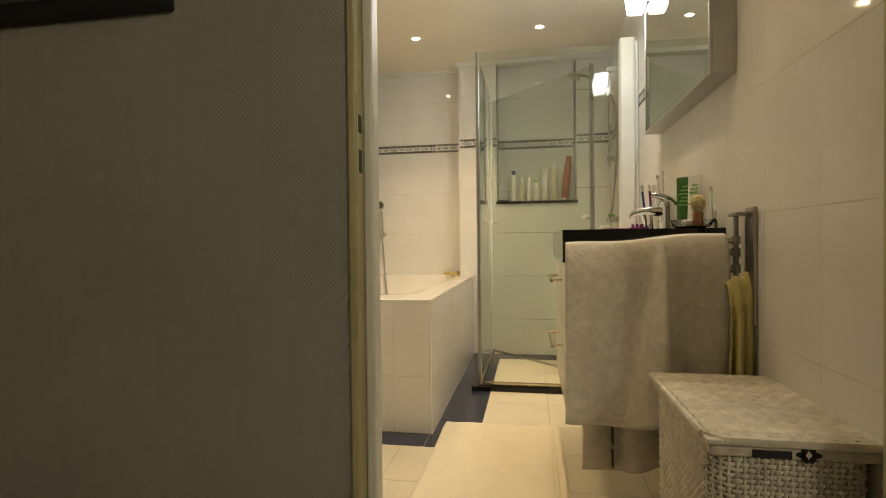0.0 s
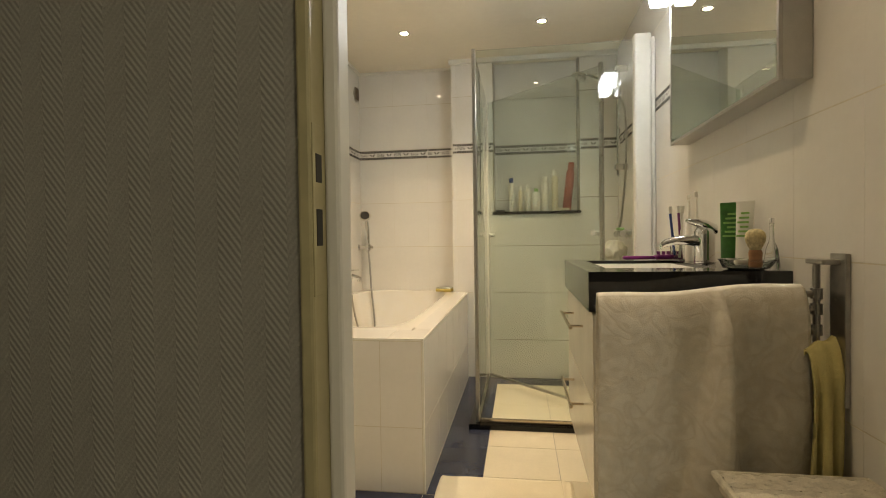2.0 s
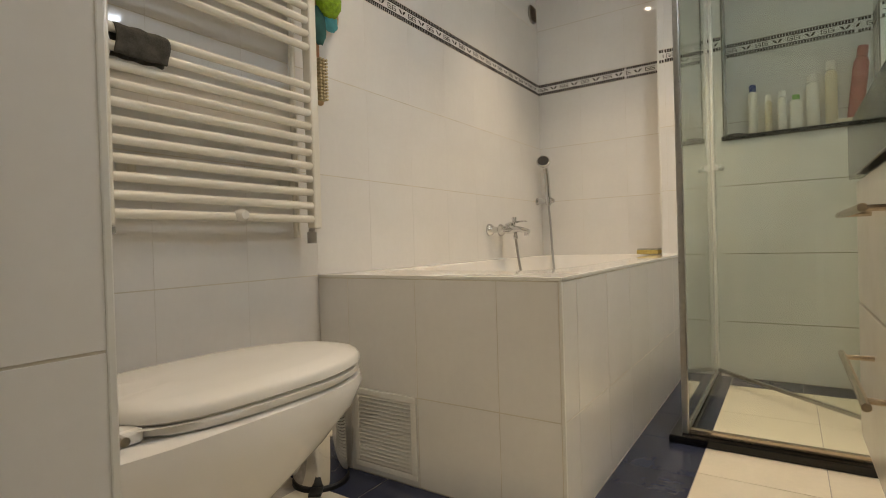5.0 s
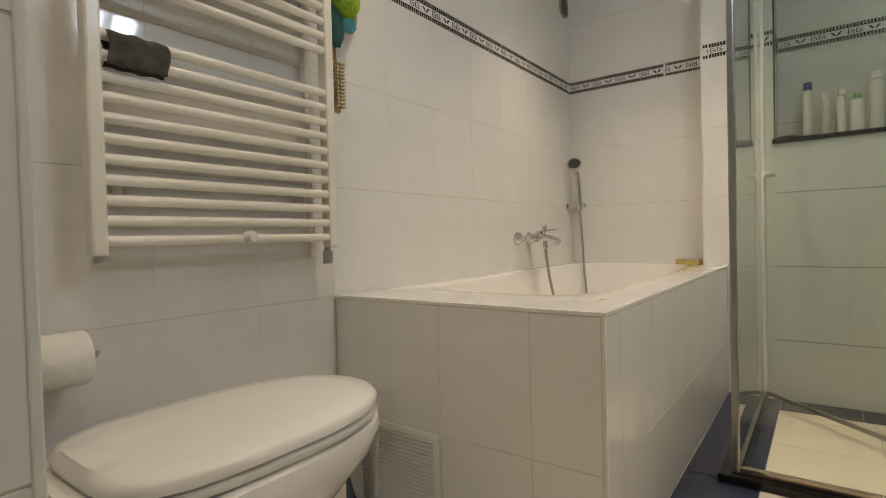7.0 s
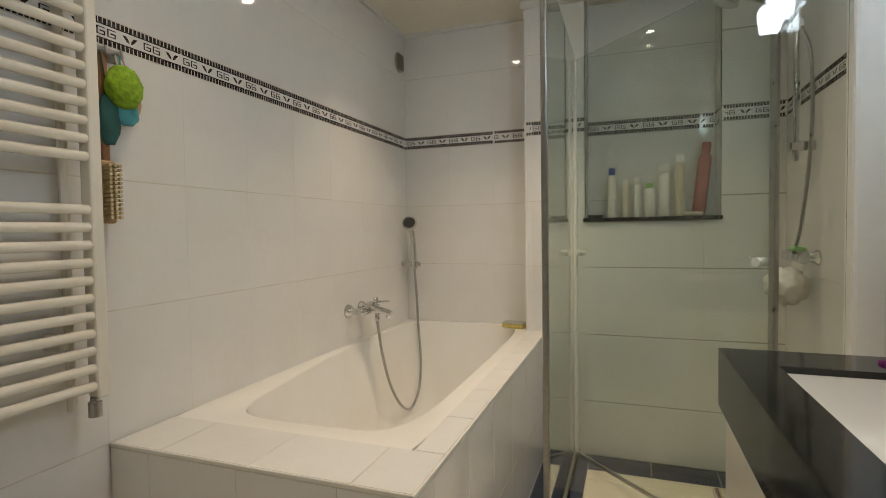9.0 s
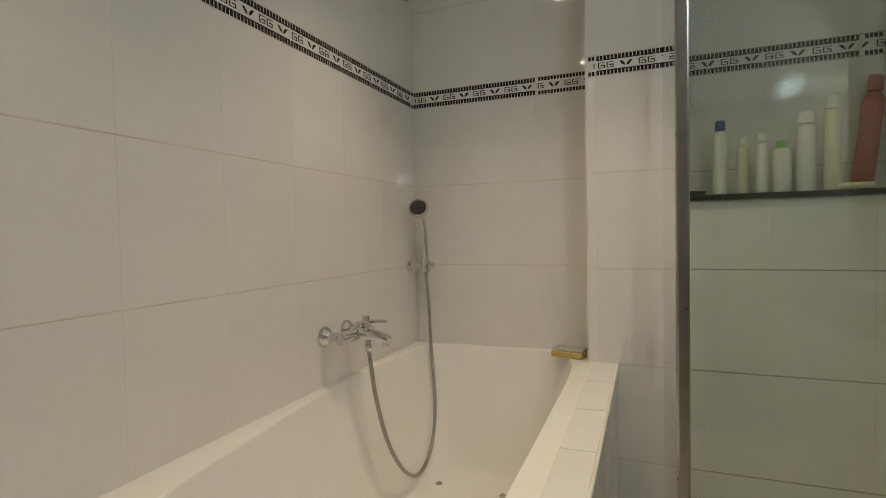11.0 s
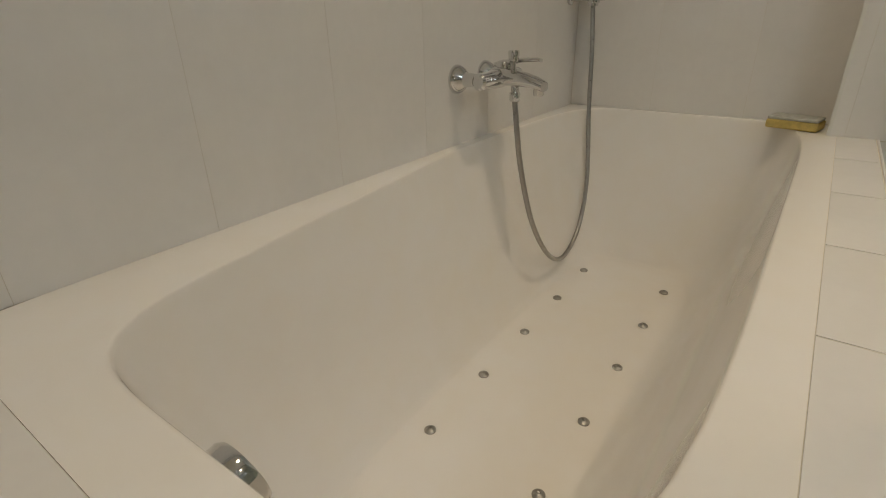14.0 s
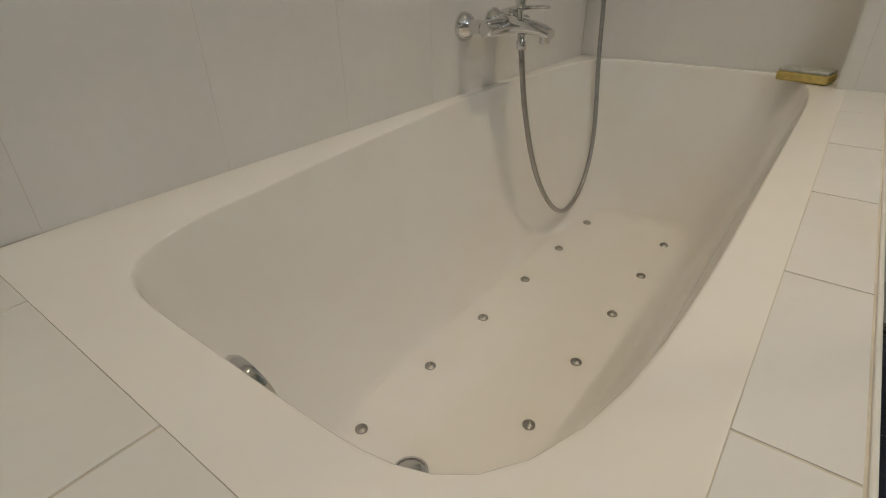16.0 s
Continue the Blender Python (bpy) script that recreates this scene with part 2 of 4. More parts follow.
def lathe(bm, profile, m=None, n=24):
    """Turn (radius, height) pairs round z."""
    m = m or Matrix()
    rings = []
    for r, z in profile:
        rings.append([bm.verts.new(m @ Vector((r * math.cos(2 * math.pi * i / n), r * math.sin(2 * math.pi * i / n), z))) for i in range(n)])
    for a, b in zip(rings, rings[1:]):
        for i in range(n):
            bm.faces.new((a[i], a[(i + 1) % n], b[(i + 1) % n], b[i]))
    bm.faces.new(rings[0][::-1])
    bm.faces.new(rings[-1])
    return bm


def turned(profile, m=None, n=24):
    return lathe(bmesh.new(), profile, m, n)


def tube(bm, pts, r, n=10):
    pts = [Vector(p) for p in pts]
    rings = []
    up = None
    for i, p in enumerate(pts):
        d = (pts[min(i + 1, len(pts) - 1)] - pts[max(i - 1, 0)]).normalized()
        if up is None:
            up = d.orthogonal().normalized()
        up = (up - d * up.dot(d)).normalized()
        side = d.cross(up)
        rings.append([bm.verts.new(p + r * (math.cos(2 * math.pi * k / n) * up + math.sin(2 * math.pi * k / n) * side)) for k in range(n)])
    for a, b in zip(rings, rings[1:]):
        for k in range(n):
            bm.faces.new((a[k], a[(k + 1) % n], b[(k + 1) % n], b[k]))
    bm.faces.new(rings[0][::-1])
    bm.faces.new(rings[-1])
    return bm


def tubed(pts, r, n=10):
    return tube(bmesh.new(), pts, r, n)


def smooth_path(pts, n=8):
    """Catmull-Rom through the points."""
    p = [Vector(q) for q in pts]
    p = [2 * p[0] - p[1]] + p + [2 * p[-1] - p[-2]]
    out = []
    for i in range(1, len(p) - 2):
        a, b, c, d = p[i - 1:i + 3]
        for k in range(n):
            t = k / n
            out.append(0.5 * (2 * b + (c - a) * t + (2 * a - 5 * b + 4 * c - d) * t * t + (3 * b - a - 3 * c + d) * t ** 3))
    return out + [p[-2]]


def swept(stations, y, n=20):
    """Rounded bar along x: (x, height of its axis, half width, half thickness) at each station."""
    b = bmesh.new()
    rings = []
    for x, z, w, h in stations:
        ring = []
        for i in range(n):
            c, d = math.cos(2 * math.pi * i / n), math.sin(2 * math.pi * i / n)
            ring.append(b.verts.new((x, y + math.copysign(abs(c) ** 0.7, c) * w, z + math.copysign(abs(d) ** 0.7, d) * h)))
        rings.append(ring)
    for p, q in zip(rings, rings[1:]):
        for i in range(n):
            b.faces.new((p[i], p[(i + 1) % n], q[(i + 1) % n], q[i]))
    b.faces.new(rings[0][::-1])
    b.faces.new(rings[-1])
    bmesh.ops.recalc_face_normals(b, faces=b.faces)
    return b


def structure(name, bm, mat, label, category):
    return tagged(part(name, bm, mat), label, category, kind="structure")


def grid_face(bm, fn, nu, nv):
    vs = [[bm.verts.new(fn(u / nu, v / nv)) for u in range(nu + 1)] for v in range(nv + 1)]
    for v in range(nv):
        for u in range(nu):
            bm.faces.new((vs[v][u], vs[v][u + 1], vs[v + 1][u + 1], vs[v + 1][u]))
    return bm


# ---- large structure ----
D = 0.0013    # tile thickness
wall_left = structure("wall_left", boxed(-0.12, -D + 0.0008, YF - 0.12, YB + 0.12, 0, ZC + 0.1), GROUT, "white glazed tile wall with a dark patterned border", "wall")
wall_back = structure("wall_back", boxed(-D, 0.807, YB + D - 0.0008, YB + 0.12, 0, ZC + 0.1), GROUT, "white glazed tile wall at the end of the bath", "wall")
wall_column = structure("wall_column", boxed(0.807 + D, 1.128, YC + D - 0.0008, YB + 0.12, 0, ZC + 0.1), GROUT, "white tiled column between bath and shower", "wall")
bm = boxed(1.128, 1.783, YC + D, YB + 0.12, 0, 1.275)
box(bm, 1.128, 1.783, YB - 0.01 + D, YB + 0.12, 1.275, ZC + 0.1)
box(bm, 1.783, XR + 0.12, YC + D, YB + 0.12, 0, ZC + 0.1)
wall_shower = structure("wall_shower", bm, GROUT_S, "white tiled shower wall with a recessed niche", "wall")
wall_right = structure("wall_right", boxed(XR + D - 0.0008, XR + 0.12, YF - 0.12, YC + D, 0, ZC + 0.1), GROUT, "white glazed tile wall behind the washbasin", "wall")
bm = boxed(-0.9, 1.068, YF - 0.062, YF, 0, ZC + 0.1)
box(bm, 2.04, 3.2, YF - 0.062, YF, 0, ZC + 0.1)
box(bm, 1.05, 2.04, YF - 0.062, YF, 2.16, ZC + 0.1)
wall_door = structure("wall_door", bm, PAPER, "grey herringbone wallpaper wall with a doorway", "wall")
wall_landing = structure("wall_landing", boxed(-0.9, 3.2, -4.5, -4.4, 0, ZC + 0.1), PAPER, "plain grey landing wall", "wall")
structure("wall_landing_side", boxed(-1.0, -0.9, -4.5, YF, 0, ZC + 0.1), PAPER, "plain grey landing wall", "wall")
structure("wall_landing_side", boxed(3.2, 3.3, -4.5, YF, 0, ZC + 0.1), PAPER, "plain grey landing wall", "wall")
structure("ceiling", boxed(-0.12, XR + 0.12, YF - 0.062, YB + 0.12, ZC, ZC + 0.09), CEIL, "cream painted bathroom ceiling", "ceiling")
structure("ceiling_landing", boxed(-1.0, 3.3, -4.5, YF - 0.062, ZC, ZC + 0.09), CEIL, "plain landing ceiling", "ceiling")
floor = structure("floor", boxed(-0.1, XR + 0.1, YF - 0.02, YB + 0.1, -0.12, -0.0016), FLOOR_G, "cream floor tiles with a dark blue border", "floor")
structure("floor_landing", boxed(-1.0, 3.3, -4.5, YF - 0.02, -0.12, -0.004), CARPET, "brown landing floor", "floor")
box_wall = structure("cistern_wall", boxed(0.0, 0.82 - D, YF, -1.03 - D, 0, 1.40), GROUT, "half-height white tiled cistern wall", "wall")
part("ledge", boxed(-0.0, 0.822, YF, -1.028, 1.401, 1.415, bevel=0.004), TILE, box_wall)
part("corner_trim", boxed(0.8125, 0.822, -1.037, -1.0275, 0.0, 1.40, bevel=0.002), PAINT_W, box_wall)

# thin cove along the ceiling
bm = boxed(0.0, 0.807, YB - 0.018, YB, ZC - 0.02, ZC)
box(bm, 0.0, 0.018, YF, YB - 0.018, ZC - 0.02, ZC)
box(bm, 0.789, XR, YC - 0.03, YC, ZC - 0.035, ZC)
structure("trim", bm, PAINT_W, "narrow white moulding under the ceiling", "moulding")
structure("trim", boxed(0.800, 0.8085, YC - 0.002, YC + 0.007, RIM, ZC - 0.036), PAINT_W, "white corner strip on the tiled column", "trim")

# door frame
frame_l = structure("door_frame", boxed(1.0685, 1.086, YF - 0.072, YF + 0.012, 0, 2.16, bevel=0.004), PAINT_Y, "cream painted door frame with a steel strike plate", "door frame")
part("rebate", boxed(1.086, 1.106, YF - 0.032, YF + 0.012, 0, 2.13, bevel=0.005), PAINT_W, frame_l)
part("jamb", boxed(2.012, 2.04, YF - 0.072, YF + 0.012, 0, 2.16, bevel=0.004), PAINT_Y, frame_l)
part("lintel", boxed(1.086, 2.012, YF - 0.072, YF + 0.012, 2.13, 2.16, bevel=0.004), PAINT_Y, frame_l)
strike = part("strike_plate", boxed(1.0855, 1.0875, YF - 0.070, YF - 0.034, 1.03, 1.235, bevel=0.0008), PAINT_Y, frame_l)
part("latch_hole", boxed(1.0870, 1.0882, YF - 0.062, YF - 0.044, 1.166, 1.200, bevel=0.0005), BLACK, strike, "black latch hole")
part("latch_hole", boxed(1.0870, 1.0882, YF - 0.062, YF - 0.044, 1.090, 1.134, bevel=0.0005), BLACK, strike, "black latch hole")
pic = thing("picture_frame", 0.225, YF - 0.0625, 1.427, "black framed picture hanging on the grey wallpaper", "picture")
part("frame_moulding", boxed(-0.48, 0.48, -0.02, 0, 0, 0.5, bevel=0.004), BLACK, pic)
part("picture_sheet", boxed(-0.44, 0.44, -0.021, -0.019, 0.04, 0.46), material("dark_print", (0.06, 0.06, 0.07), 0.3, noise_scale=6, vary=0.3), pic)


# ---- tub ----
tub = thing("bathtub", 0, 0, 0, "white built-in acrylic whirlpool bath with tiled surround", "bathtub")
TCX, TCY = 0.43, 1.15


def tub_outline(a, s):
    """Point on the basin at angle a; s from 0 (rim) to 1 (floor)."""
    c, d = math.cos(a), math.sin(a)
    k = 6.0 - 1.5 * min(1, max(0, s))
    r = (abs(c) ** k + abs(d) ** k) ** (-1 / k)
    x, y = c * r, d * r
    yy = (y + 1) / 2
    left = 0.112 - 0.078 * min(1, max(0, (yy - 0.15) / 0.4))
    right = 0.758
    left, right = left + (0.185 - left + 0.0) * s, right + (0.60 - right) * s
    near, far = 0.292 + 0.20 * s, 2.03 - 0.18 * s
    return (left + right) / 2 + x * (right - left) / 2, near + yy * (far - near)


N = 96
bm = bmesh.new()
rings = []
# outer rectangle, then rim edge, then basin
outer = []
OX0, OX1, OY0, OY1 = 0.0006, 0.8227, 0.2153, YB - 0.002
angs = [2 * math.pi * (i + 0.5) / N for i in range(N)]
for a in angs:
    x, y = tub_outline(a, 0)
    dx, dy = x - TCX, y - TCY
    f = min(((OX1 if dx > 0 else OX0) - TCX) / dx if abs(dx) > 1e-6 else 9, ((OY1 if dy > 0 else OY0) - TCY) / dy if abs(dy) > 1e-6 else 9)
    outer.append((TCX + dx * f, TCY + dy * f))
rings.append([bm.verts.new((x, y, RIM - 0.02)) for x, y in outer])
rings.append([bm.verts.new((x, y, RIM - 0.001)) for x, y in outer])
for s, dz in ((-0.03, 0.0), (-0.012, -0.0008), (0.0, -0.0035), (0.012, -0.011), (0.035, -0.03), (0.16, -0.12), (0.30, -0.22), (0.46, -0.32), (0.62, -0.40), (0.78, -0.445), (0.9, -0.474), (1.0, -0.486), (1.08, -0.489)):
    rings.append([bm.verts.new((*tub_outline(a, s), RIM - 0.001 + dz)) for a in angs])
for i in range(N):
    v = rings[2][i]
    ov = rings[1][i].co
    v.co.x, v.co.y = min(max(v.co.x, OX0 + 0.003), OX1 - 0.002), min(max(v.co.y, OY0 + 0.003), OY1 - 0.003)
for a, b in zip(rings, rings[1:]):
    for i in range(N):
        bm.faces.new((a[i], a[(i + 1) % N], b[(i + 1) % N], b[i]))
bm.faces.new(rings[-1])
bmesh.ops.recalc_face_normals(bm, faces=bm.faces)
part("basin", bm, ACRYL, tub, "white acrylic basin", smooth=True, flat_angle=60)
ZJ = RIM - 0.489
jets = [(0.252 - 0.012 * i / 5, 0.585 + 0.222 * i) for i in range(6)] + [(0.512 - 0.008 * i / 4, 0.79 + 0.224 * i) for i in range(5)]
for x, y in jets:
    j = part("air_jet", turned([(0.0128, -0.004), (0.0128, 0.002), (0.009, 0.0055), (0.004, 0.0065), (0.003, 0.005)], n=16), STEEL, tub, smooth=True)
    j.location = (x, y, ZJ)
ov = part("overflow_cover", turned([(0.042, -0.01), (0.042, 0.008), (0.038, 0.014), (0.02, 0.016)], Matrix.Diagonal((1, 1, 1, 1)), 28), CHROME, tub, "chrome overflow cover", smooth=True)
ov.matrix_local = pose(0.37, 0.332, 0.56, -78, 0, 0)
dr = part("drain_cover", turned([(0.034, -0.01), (0.034, 0.002), (0.029, 0.004), (0.028, 0.001), (0.022, 0.001), (0.021, 0.006), (0.008, 0.009)], None, 28), CHROME, tub, "chrome drain cover", smooth=True)
dr.matrix_local = pose(0.395, 0.565, ZJ + 0.003)
part("core", boxed(0.004, 0.913 - D, 0.0 + D, 0.215, 0, RIM - D), GROUT, tub)
part("core", boxed(0.822, 0.913 - D, 0.217, YC + 0.0, 0, RIM - D), GROUT, tub)
part("edge_strip", boxed(0.905, 0.9145, -0.0015, 0.008, 0, RIM - 0.01, bevel=0.002), PAINT_W, tub)
part("edge_strip", boxed(0.002, 0.9147, -0.0017, 0.004, RIM - 0.010, RIM + 0.001, bevel=0.002), PAINT_W, tub)
part("edge_strip", boxed(0.909, 0.9149, 0.0045, YC, RIM - 0.010, RIM + 0.001, bevel=0.002), PAINT_W, tub)

# vent grille in the bath front
gr = thing("vent_grille", 0.30, -0.001, 0.022, "white plastic louvre grille in the bath front", "vent", group="")
gx = 0.13
bm = boxed(-gx, gx, -0.012, 0, 0, 0.02, bevel=0.003)
box(bm, -gx, gx, -0.012, 0, 0.245, 0.265, bevel=0.003)
box(bm, -gx, -gx + 0.02, -0.012, 0, 0.02, 0.245, bevel=0.003)
box(bm, gx - 0.02, gx, -0.012, 0, 0.02, 0.245, bevel=0.003)
part("grille_frame", bm, PLASTIC, gr)
# dark sheet added for the shade between the slats
part("gap_shade", boxed(-gx + 0.018, gx - 0.018, -0.0012, 0.0004, 0.018, 0.247), RUBBER, gr)
for i in range(18):
    s = part("slat", boxed(-gx + 0.018, gx - 0.018, -0.006, 0.006, -0.001, 0.001), PLASTIC, gr)
    s.matrix_local = pose(0, -0.0065, 0.028 + i * 0.0125, 35)


# ---- bath mixer, hand shower ----
def bath_mixer():
    t = thing("bath_mixer", 0.0, 1.352, 0.835, "chrome bath mixer tap with a lever on the tiled wall", "tap")
    for dy in (-0.068, 0.068):
        part("rosette", turned([(0.036, 0.0), (0.036, 0.006), (0.03, 0.018), (0.018, 0.03), (0.015, 0.075)], Matrix.Translation((0, dy, 0)) @ pose(0, 0, 0, 0, 90, 0), 24), CHROME, t, smooth=True)
    part("body", turned([(0.014, -0.1), (0.02, -0.095), (0.022, -0.05), (0.024, 0), (0.022, 0.05), (0.02, 0.095), (0.014, 0.1)], pose(0.085, 0, 0, 90, 0, 0), 24), CHROME, t, smooth=True)
    part("spout", swept([(0.070, 0.004, 0.030, 0.024), (0.11, 0.002, 0.029, 0.021), (0.15, -0.001, 0.027, 0.017), (0.185, -0.008, 0.024, 0.014), (0.208, -0.016, 0.020, 0.011)], 0.012), CHROME, t, smooth=True)
    part("aerator", turned([(0.012, -0.038), (0.013, -0.036), (0.013, -0.018)], Matrix.Translation((0.192, 0.012, 0)), 18), CHROME, t, smooth=True)
    lever = part("lever", swept([(0.058, 0.026, 0.019, 0.010), (0.085, 0.034, 0.020, 0.009), (0.13, 0.042, 0.019, 0.006), (0.17, 0.044, 0.016, 0.005), (0.184, 0.043, 0.010, 0.004)], 0.035), CHROME, t, smooth=True)
    part("hub", turned([(0.024, 0.0), (0.024, 0.018), (0.019, 0.027), (0.008, 0.03)], Matrix.Translation((0.085, 0.03, 0.012)), 22), CHROME, lever, smooth=True)
    part("diverter", turned([(0.007, 0.012), (0.007, 0.036), (0.012, 0.039), (0.0145, 0.060), (0.0125, 0.064)], Matrix.Translation((0.128, -0.004, 0.004)), 18), CHROME, t, smooth=True)
    part("hose_outlet", turned([(0.0125, -0.056), (0.0135, -0.052), (0.0135, -0.036), (0.0105, -0.032), (0.0105, -0.01)], Matrix.Translation((0.125, 0.014, 0)), 18), CHROME, t, smooth=True)


bath_mixer()
hs = thing("hand_shower", 0.04, 1.965, 1.03, "chrome hand shower in a wall holder with a metal hose", "shower head")
part("wall_rosette", turned([(0.026, 0), (0.026, 0.006), (0.018, 0.012)], pose(-0.0395, 0, 0, 0, 90, 0), 24), CHROME, hs, smooth=True)
part("holder", boxed(-0.034, 0.085, -0.017, 0.019, -0.016, 0.016, bevel=0.012, seg=4), CHROME, hs, smooth=True)
part("cone_socket", turned([(0.016, -0.024), (0.020, -0.02), (0.023, 0.018), (0.021, 0.024)], Matrix.Translation((0.046, -0.004, 0)), 24), CHROME, hs, smooth=True)
part("grip", tubed(smooth_path([(0.045, -0.005, -0.03), (0.046, -0.012, 0.06), (0.046, -0.022, 0.15), (0.042, -0.035, 0.215)]), 0.0165, 14), CHROME, hs, smooth=True)
head = part("head", turned([(0.018, -0.018), (0.042, -0.006), (0.047, 0.004), (0.045, 0.012), (0.038, 0.014)], None, 28), CHROME, hs, smooth=True)
head.matrix_local = pose(0.033, -0.045, 0.255, 62, 0, 20)
part("spray_face", turned([(0.036, 0.0135), (0.036, 0.0155), (0.01, 0.0165)], None, 24), RUBBER, head, "dark grey spray face", smooth=True)
hose = [(0.085, 1.960, 1.0), (0.100, 1.950, 0.86), (0.116, 1.930, 0.68), (0.152, 1.880, 0.44), (0.168, 1.80, 0.29), (0.172, 1.68, 0.225)]
hose += [(0.182, 1.53, 0.285), (0.172, 1.415, 0.43), (0.147, 1.372, 0.61), (0.125, 1.366, 0.785)]
hose = [(x - 0.04, y - 1.965, z - 1.03) for x, y, z in hose]
part("hose", tubed(smooth_path(hose, 14), 0.0075, 10), STEEL, hs, "ribbed steel hose", smooth=True)
sp = thing("sponge", 0.722, 1.945, RIM + 0.0005, "yellow and grey scouring sponge on the bath rim", "sponge", rz=-12)
part("foam", boxed(-0.065, 0.065, -0.04, 0.04, 0, 0.024, bevel=0.005), YELLOW, sp)
part("scourer", boxed(-0.063, 0.063, -0.038, 0.038, 0.0245, 0.033, bevel=0.003), material("grey_scourer", (0.52, 0.52, 0.46), 0.9, noise_scale=60, vary=0.2), sp)
va = thing("air_valve", 0.0, 1.965, 2.29, "round dark bronze ventilation grille on the tiled wall", "vent")
part("ring", turned([(0.062, 0), (0.062, 0.006), (0.054, 0.012), (0.05, 0.008)], pose(0, 0, 0, 0, 90, 0), 28), STEEL, va, smooth=True)
for i in range(7):
    part("louvre", boxed(0.008, 0.014, -0.045, 0.045, -0.042 + i * 0.014, -0.036 + i * 0.014), material("bronze_louvre", (0.16, 0.12, 0.08), 0.5) if i == 0 else bpy.data.materials["bronze_louvre"], va)


# ---- radiator ----
rad = thing("towel_radiator", 0.0, -0.40, 0.0, "white ladder towel radiator on the tiled wall", "radiator")
for y in (-0.322, 0.322):
    part("post", boxed(0.058, 0.098, y - 0.016, y + 0.016, 0.83, 2.12, bevel=0.006), ENAMEL, rad)
rungs = [0.861 + 0.0444 * i for i in range(11)] + [1.436 + 0.0446 * i for i in range(11)] + [2.01 + 0.0446 * i for i in range(3)]
for z in rungs:
    part("rung", tubed([(0.082, -0.31, z), (0.082, 0.31, z)], 0.0125, 12), ENAMEL, rad, smooth=True)
for y in (-0.25, 0.25):
    for z in (0.98, 1.95):
        part("bracket", boxed(0, 0.06, y - 0.012, y + 0.012, z - 0.02, z + 0.02, bevel=0.004), ENAMEL, rad)
part("valve", turned([(0.016, -0.05), (0.016, -0.012), (0.011, -0.01), (0.011, 0.0)], Matrix.Translation((0.07, 0.315, 0.83)), 16), STEEL, rad, "grey metal radiator valve", smooth=True)
part("valve", boxed(0.06, 0.085, -0.325, -0.30, 0.812, 0.832, bevel=0.004), STEEL, rad)
part("pipe", tubed([(0.03, 0.285, 0.80), (0.03, 0.285, 2.05)], 0.011), ENAMEL, rad)
part("air_vent_knob", turned([(0.018, 0), (0.018, 0.02), (0.012, 0.03)], pose(0.085, 0.03, 0.865, 0, 90, 0), 14), PLASTIC, rad, smooth=True)
gl = thing("wash_mitt", 0.085, -0.635, 1.30, "dark grey terry wash mitt draped over a radiator rung", "cloth")


def mitt(u, v):
    a = (v - 0.5) * 2
    z = 0.0145 - 0.085 * max(0, abs(a) - 0.12)
    x = 0.019 * math.sin(max(-1, min(1, a * 3)) * math.pi / 2) + 0.002 * math.sin(u * 9 + v * 7)
    return Vector((x, -0.06 + 0.125 * u + 0.004 * math.sin(v * 11), z + 0.0015 * math.sin(u * 17)))


me_mitt = part("mitt_cloth", grid_face(bmesh.new(), mitt, 22, 22), GREYCLOTH, gl, smooth=True, flat_angle=80)
sol = me_mitt.modifiers.new("thick", "SOLIDIFY")
sol.thickness, sol.offset = 0.008, 1

# hooks and bath things beside the radiator
hk = thing("hook_rail", 0.0, 0.02, 1.735, "small steel hook on the tiled wall beside the radiator", "hook")
part("plate", boxed(0, 0.006, -0.03, 0.05, -0.02, 0.02, bevel=0.002), STEEL, hk)
for y in (-0.015, 0.03):
    part("hook", tubed(smooth_path([(0.005, y, 0.005), (0.03, y, 0.0), (0.04, y, -0.012), (0.036, y, 0.012)]), 0.004), STEEL, hk, smooth=True)
sg = thing("bath_sponge", 0.06, 0.035, 1.64, "lime green net bath sponge hanging from the hook", "sponge")
bm = bmesh.new()
bmesh.ops.create_icosphere(bm, subdivisions=4, radius=0.05)
for v in bm.verts:
    v.co *= 1 + 0.10 * noise.noise(v.co * 60) + 0.06 * noise.noise(v.co * 140)
    v.co.x *= 0.75
    v.co.z *= 1.15
part("net", bm, LIME, sg, smooth=True, flat_angle=180)
part("cord", tubed([(-0.015, 0, 0.045), (-0.022, -0.005, 0.09)], 0.002, 6), NET, sg)
for nm, y, z, w, hh, mt, lb, x in (("wash_cloth", 0.075, 1.63, 0.035, 0.12, PALEWOOD, "beige cloth hanging behind a green sponge", 0.03), ("wash_cloth", 0.05, 1.575, 0.035, 0.055, AQUA, "aqua blue cloth hanging below a green sponge", 0.05), ("wash_glove", 0.0, 1.55, 0.032, 0.11, TEAL, "dark teal cloth glove hanging on the wall", 0.045)):
    c = thing(nm, x, y, z, lb, "cloth")
    bm = bmesh.new()
    bmesh.ops.create_icosphere(bm, subdivisions=3, radius=1)
    for v in bm.verts:
        v.co = Vector((v.co.x * 0.016, v.co.y * w * (1 + 0.25 * noise.noise(v.co * 2)), v.co.z * hh / 1.6 * (1 + 0.15 * noise.noise(v.co * 3))))
    part("cloth", bm, mt, c, smooth=True, flat_angle=180)
    part("loop", tubed([(0, 0, hh / 2), (-0.01, -0.01, 1.73 - z)], 0.002, 6), mt, c)
br = thing("bath_brush", 0.03, 0.0, 1.36, "wooden bath brush with pale bristles hanging on the wall", "brush")
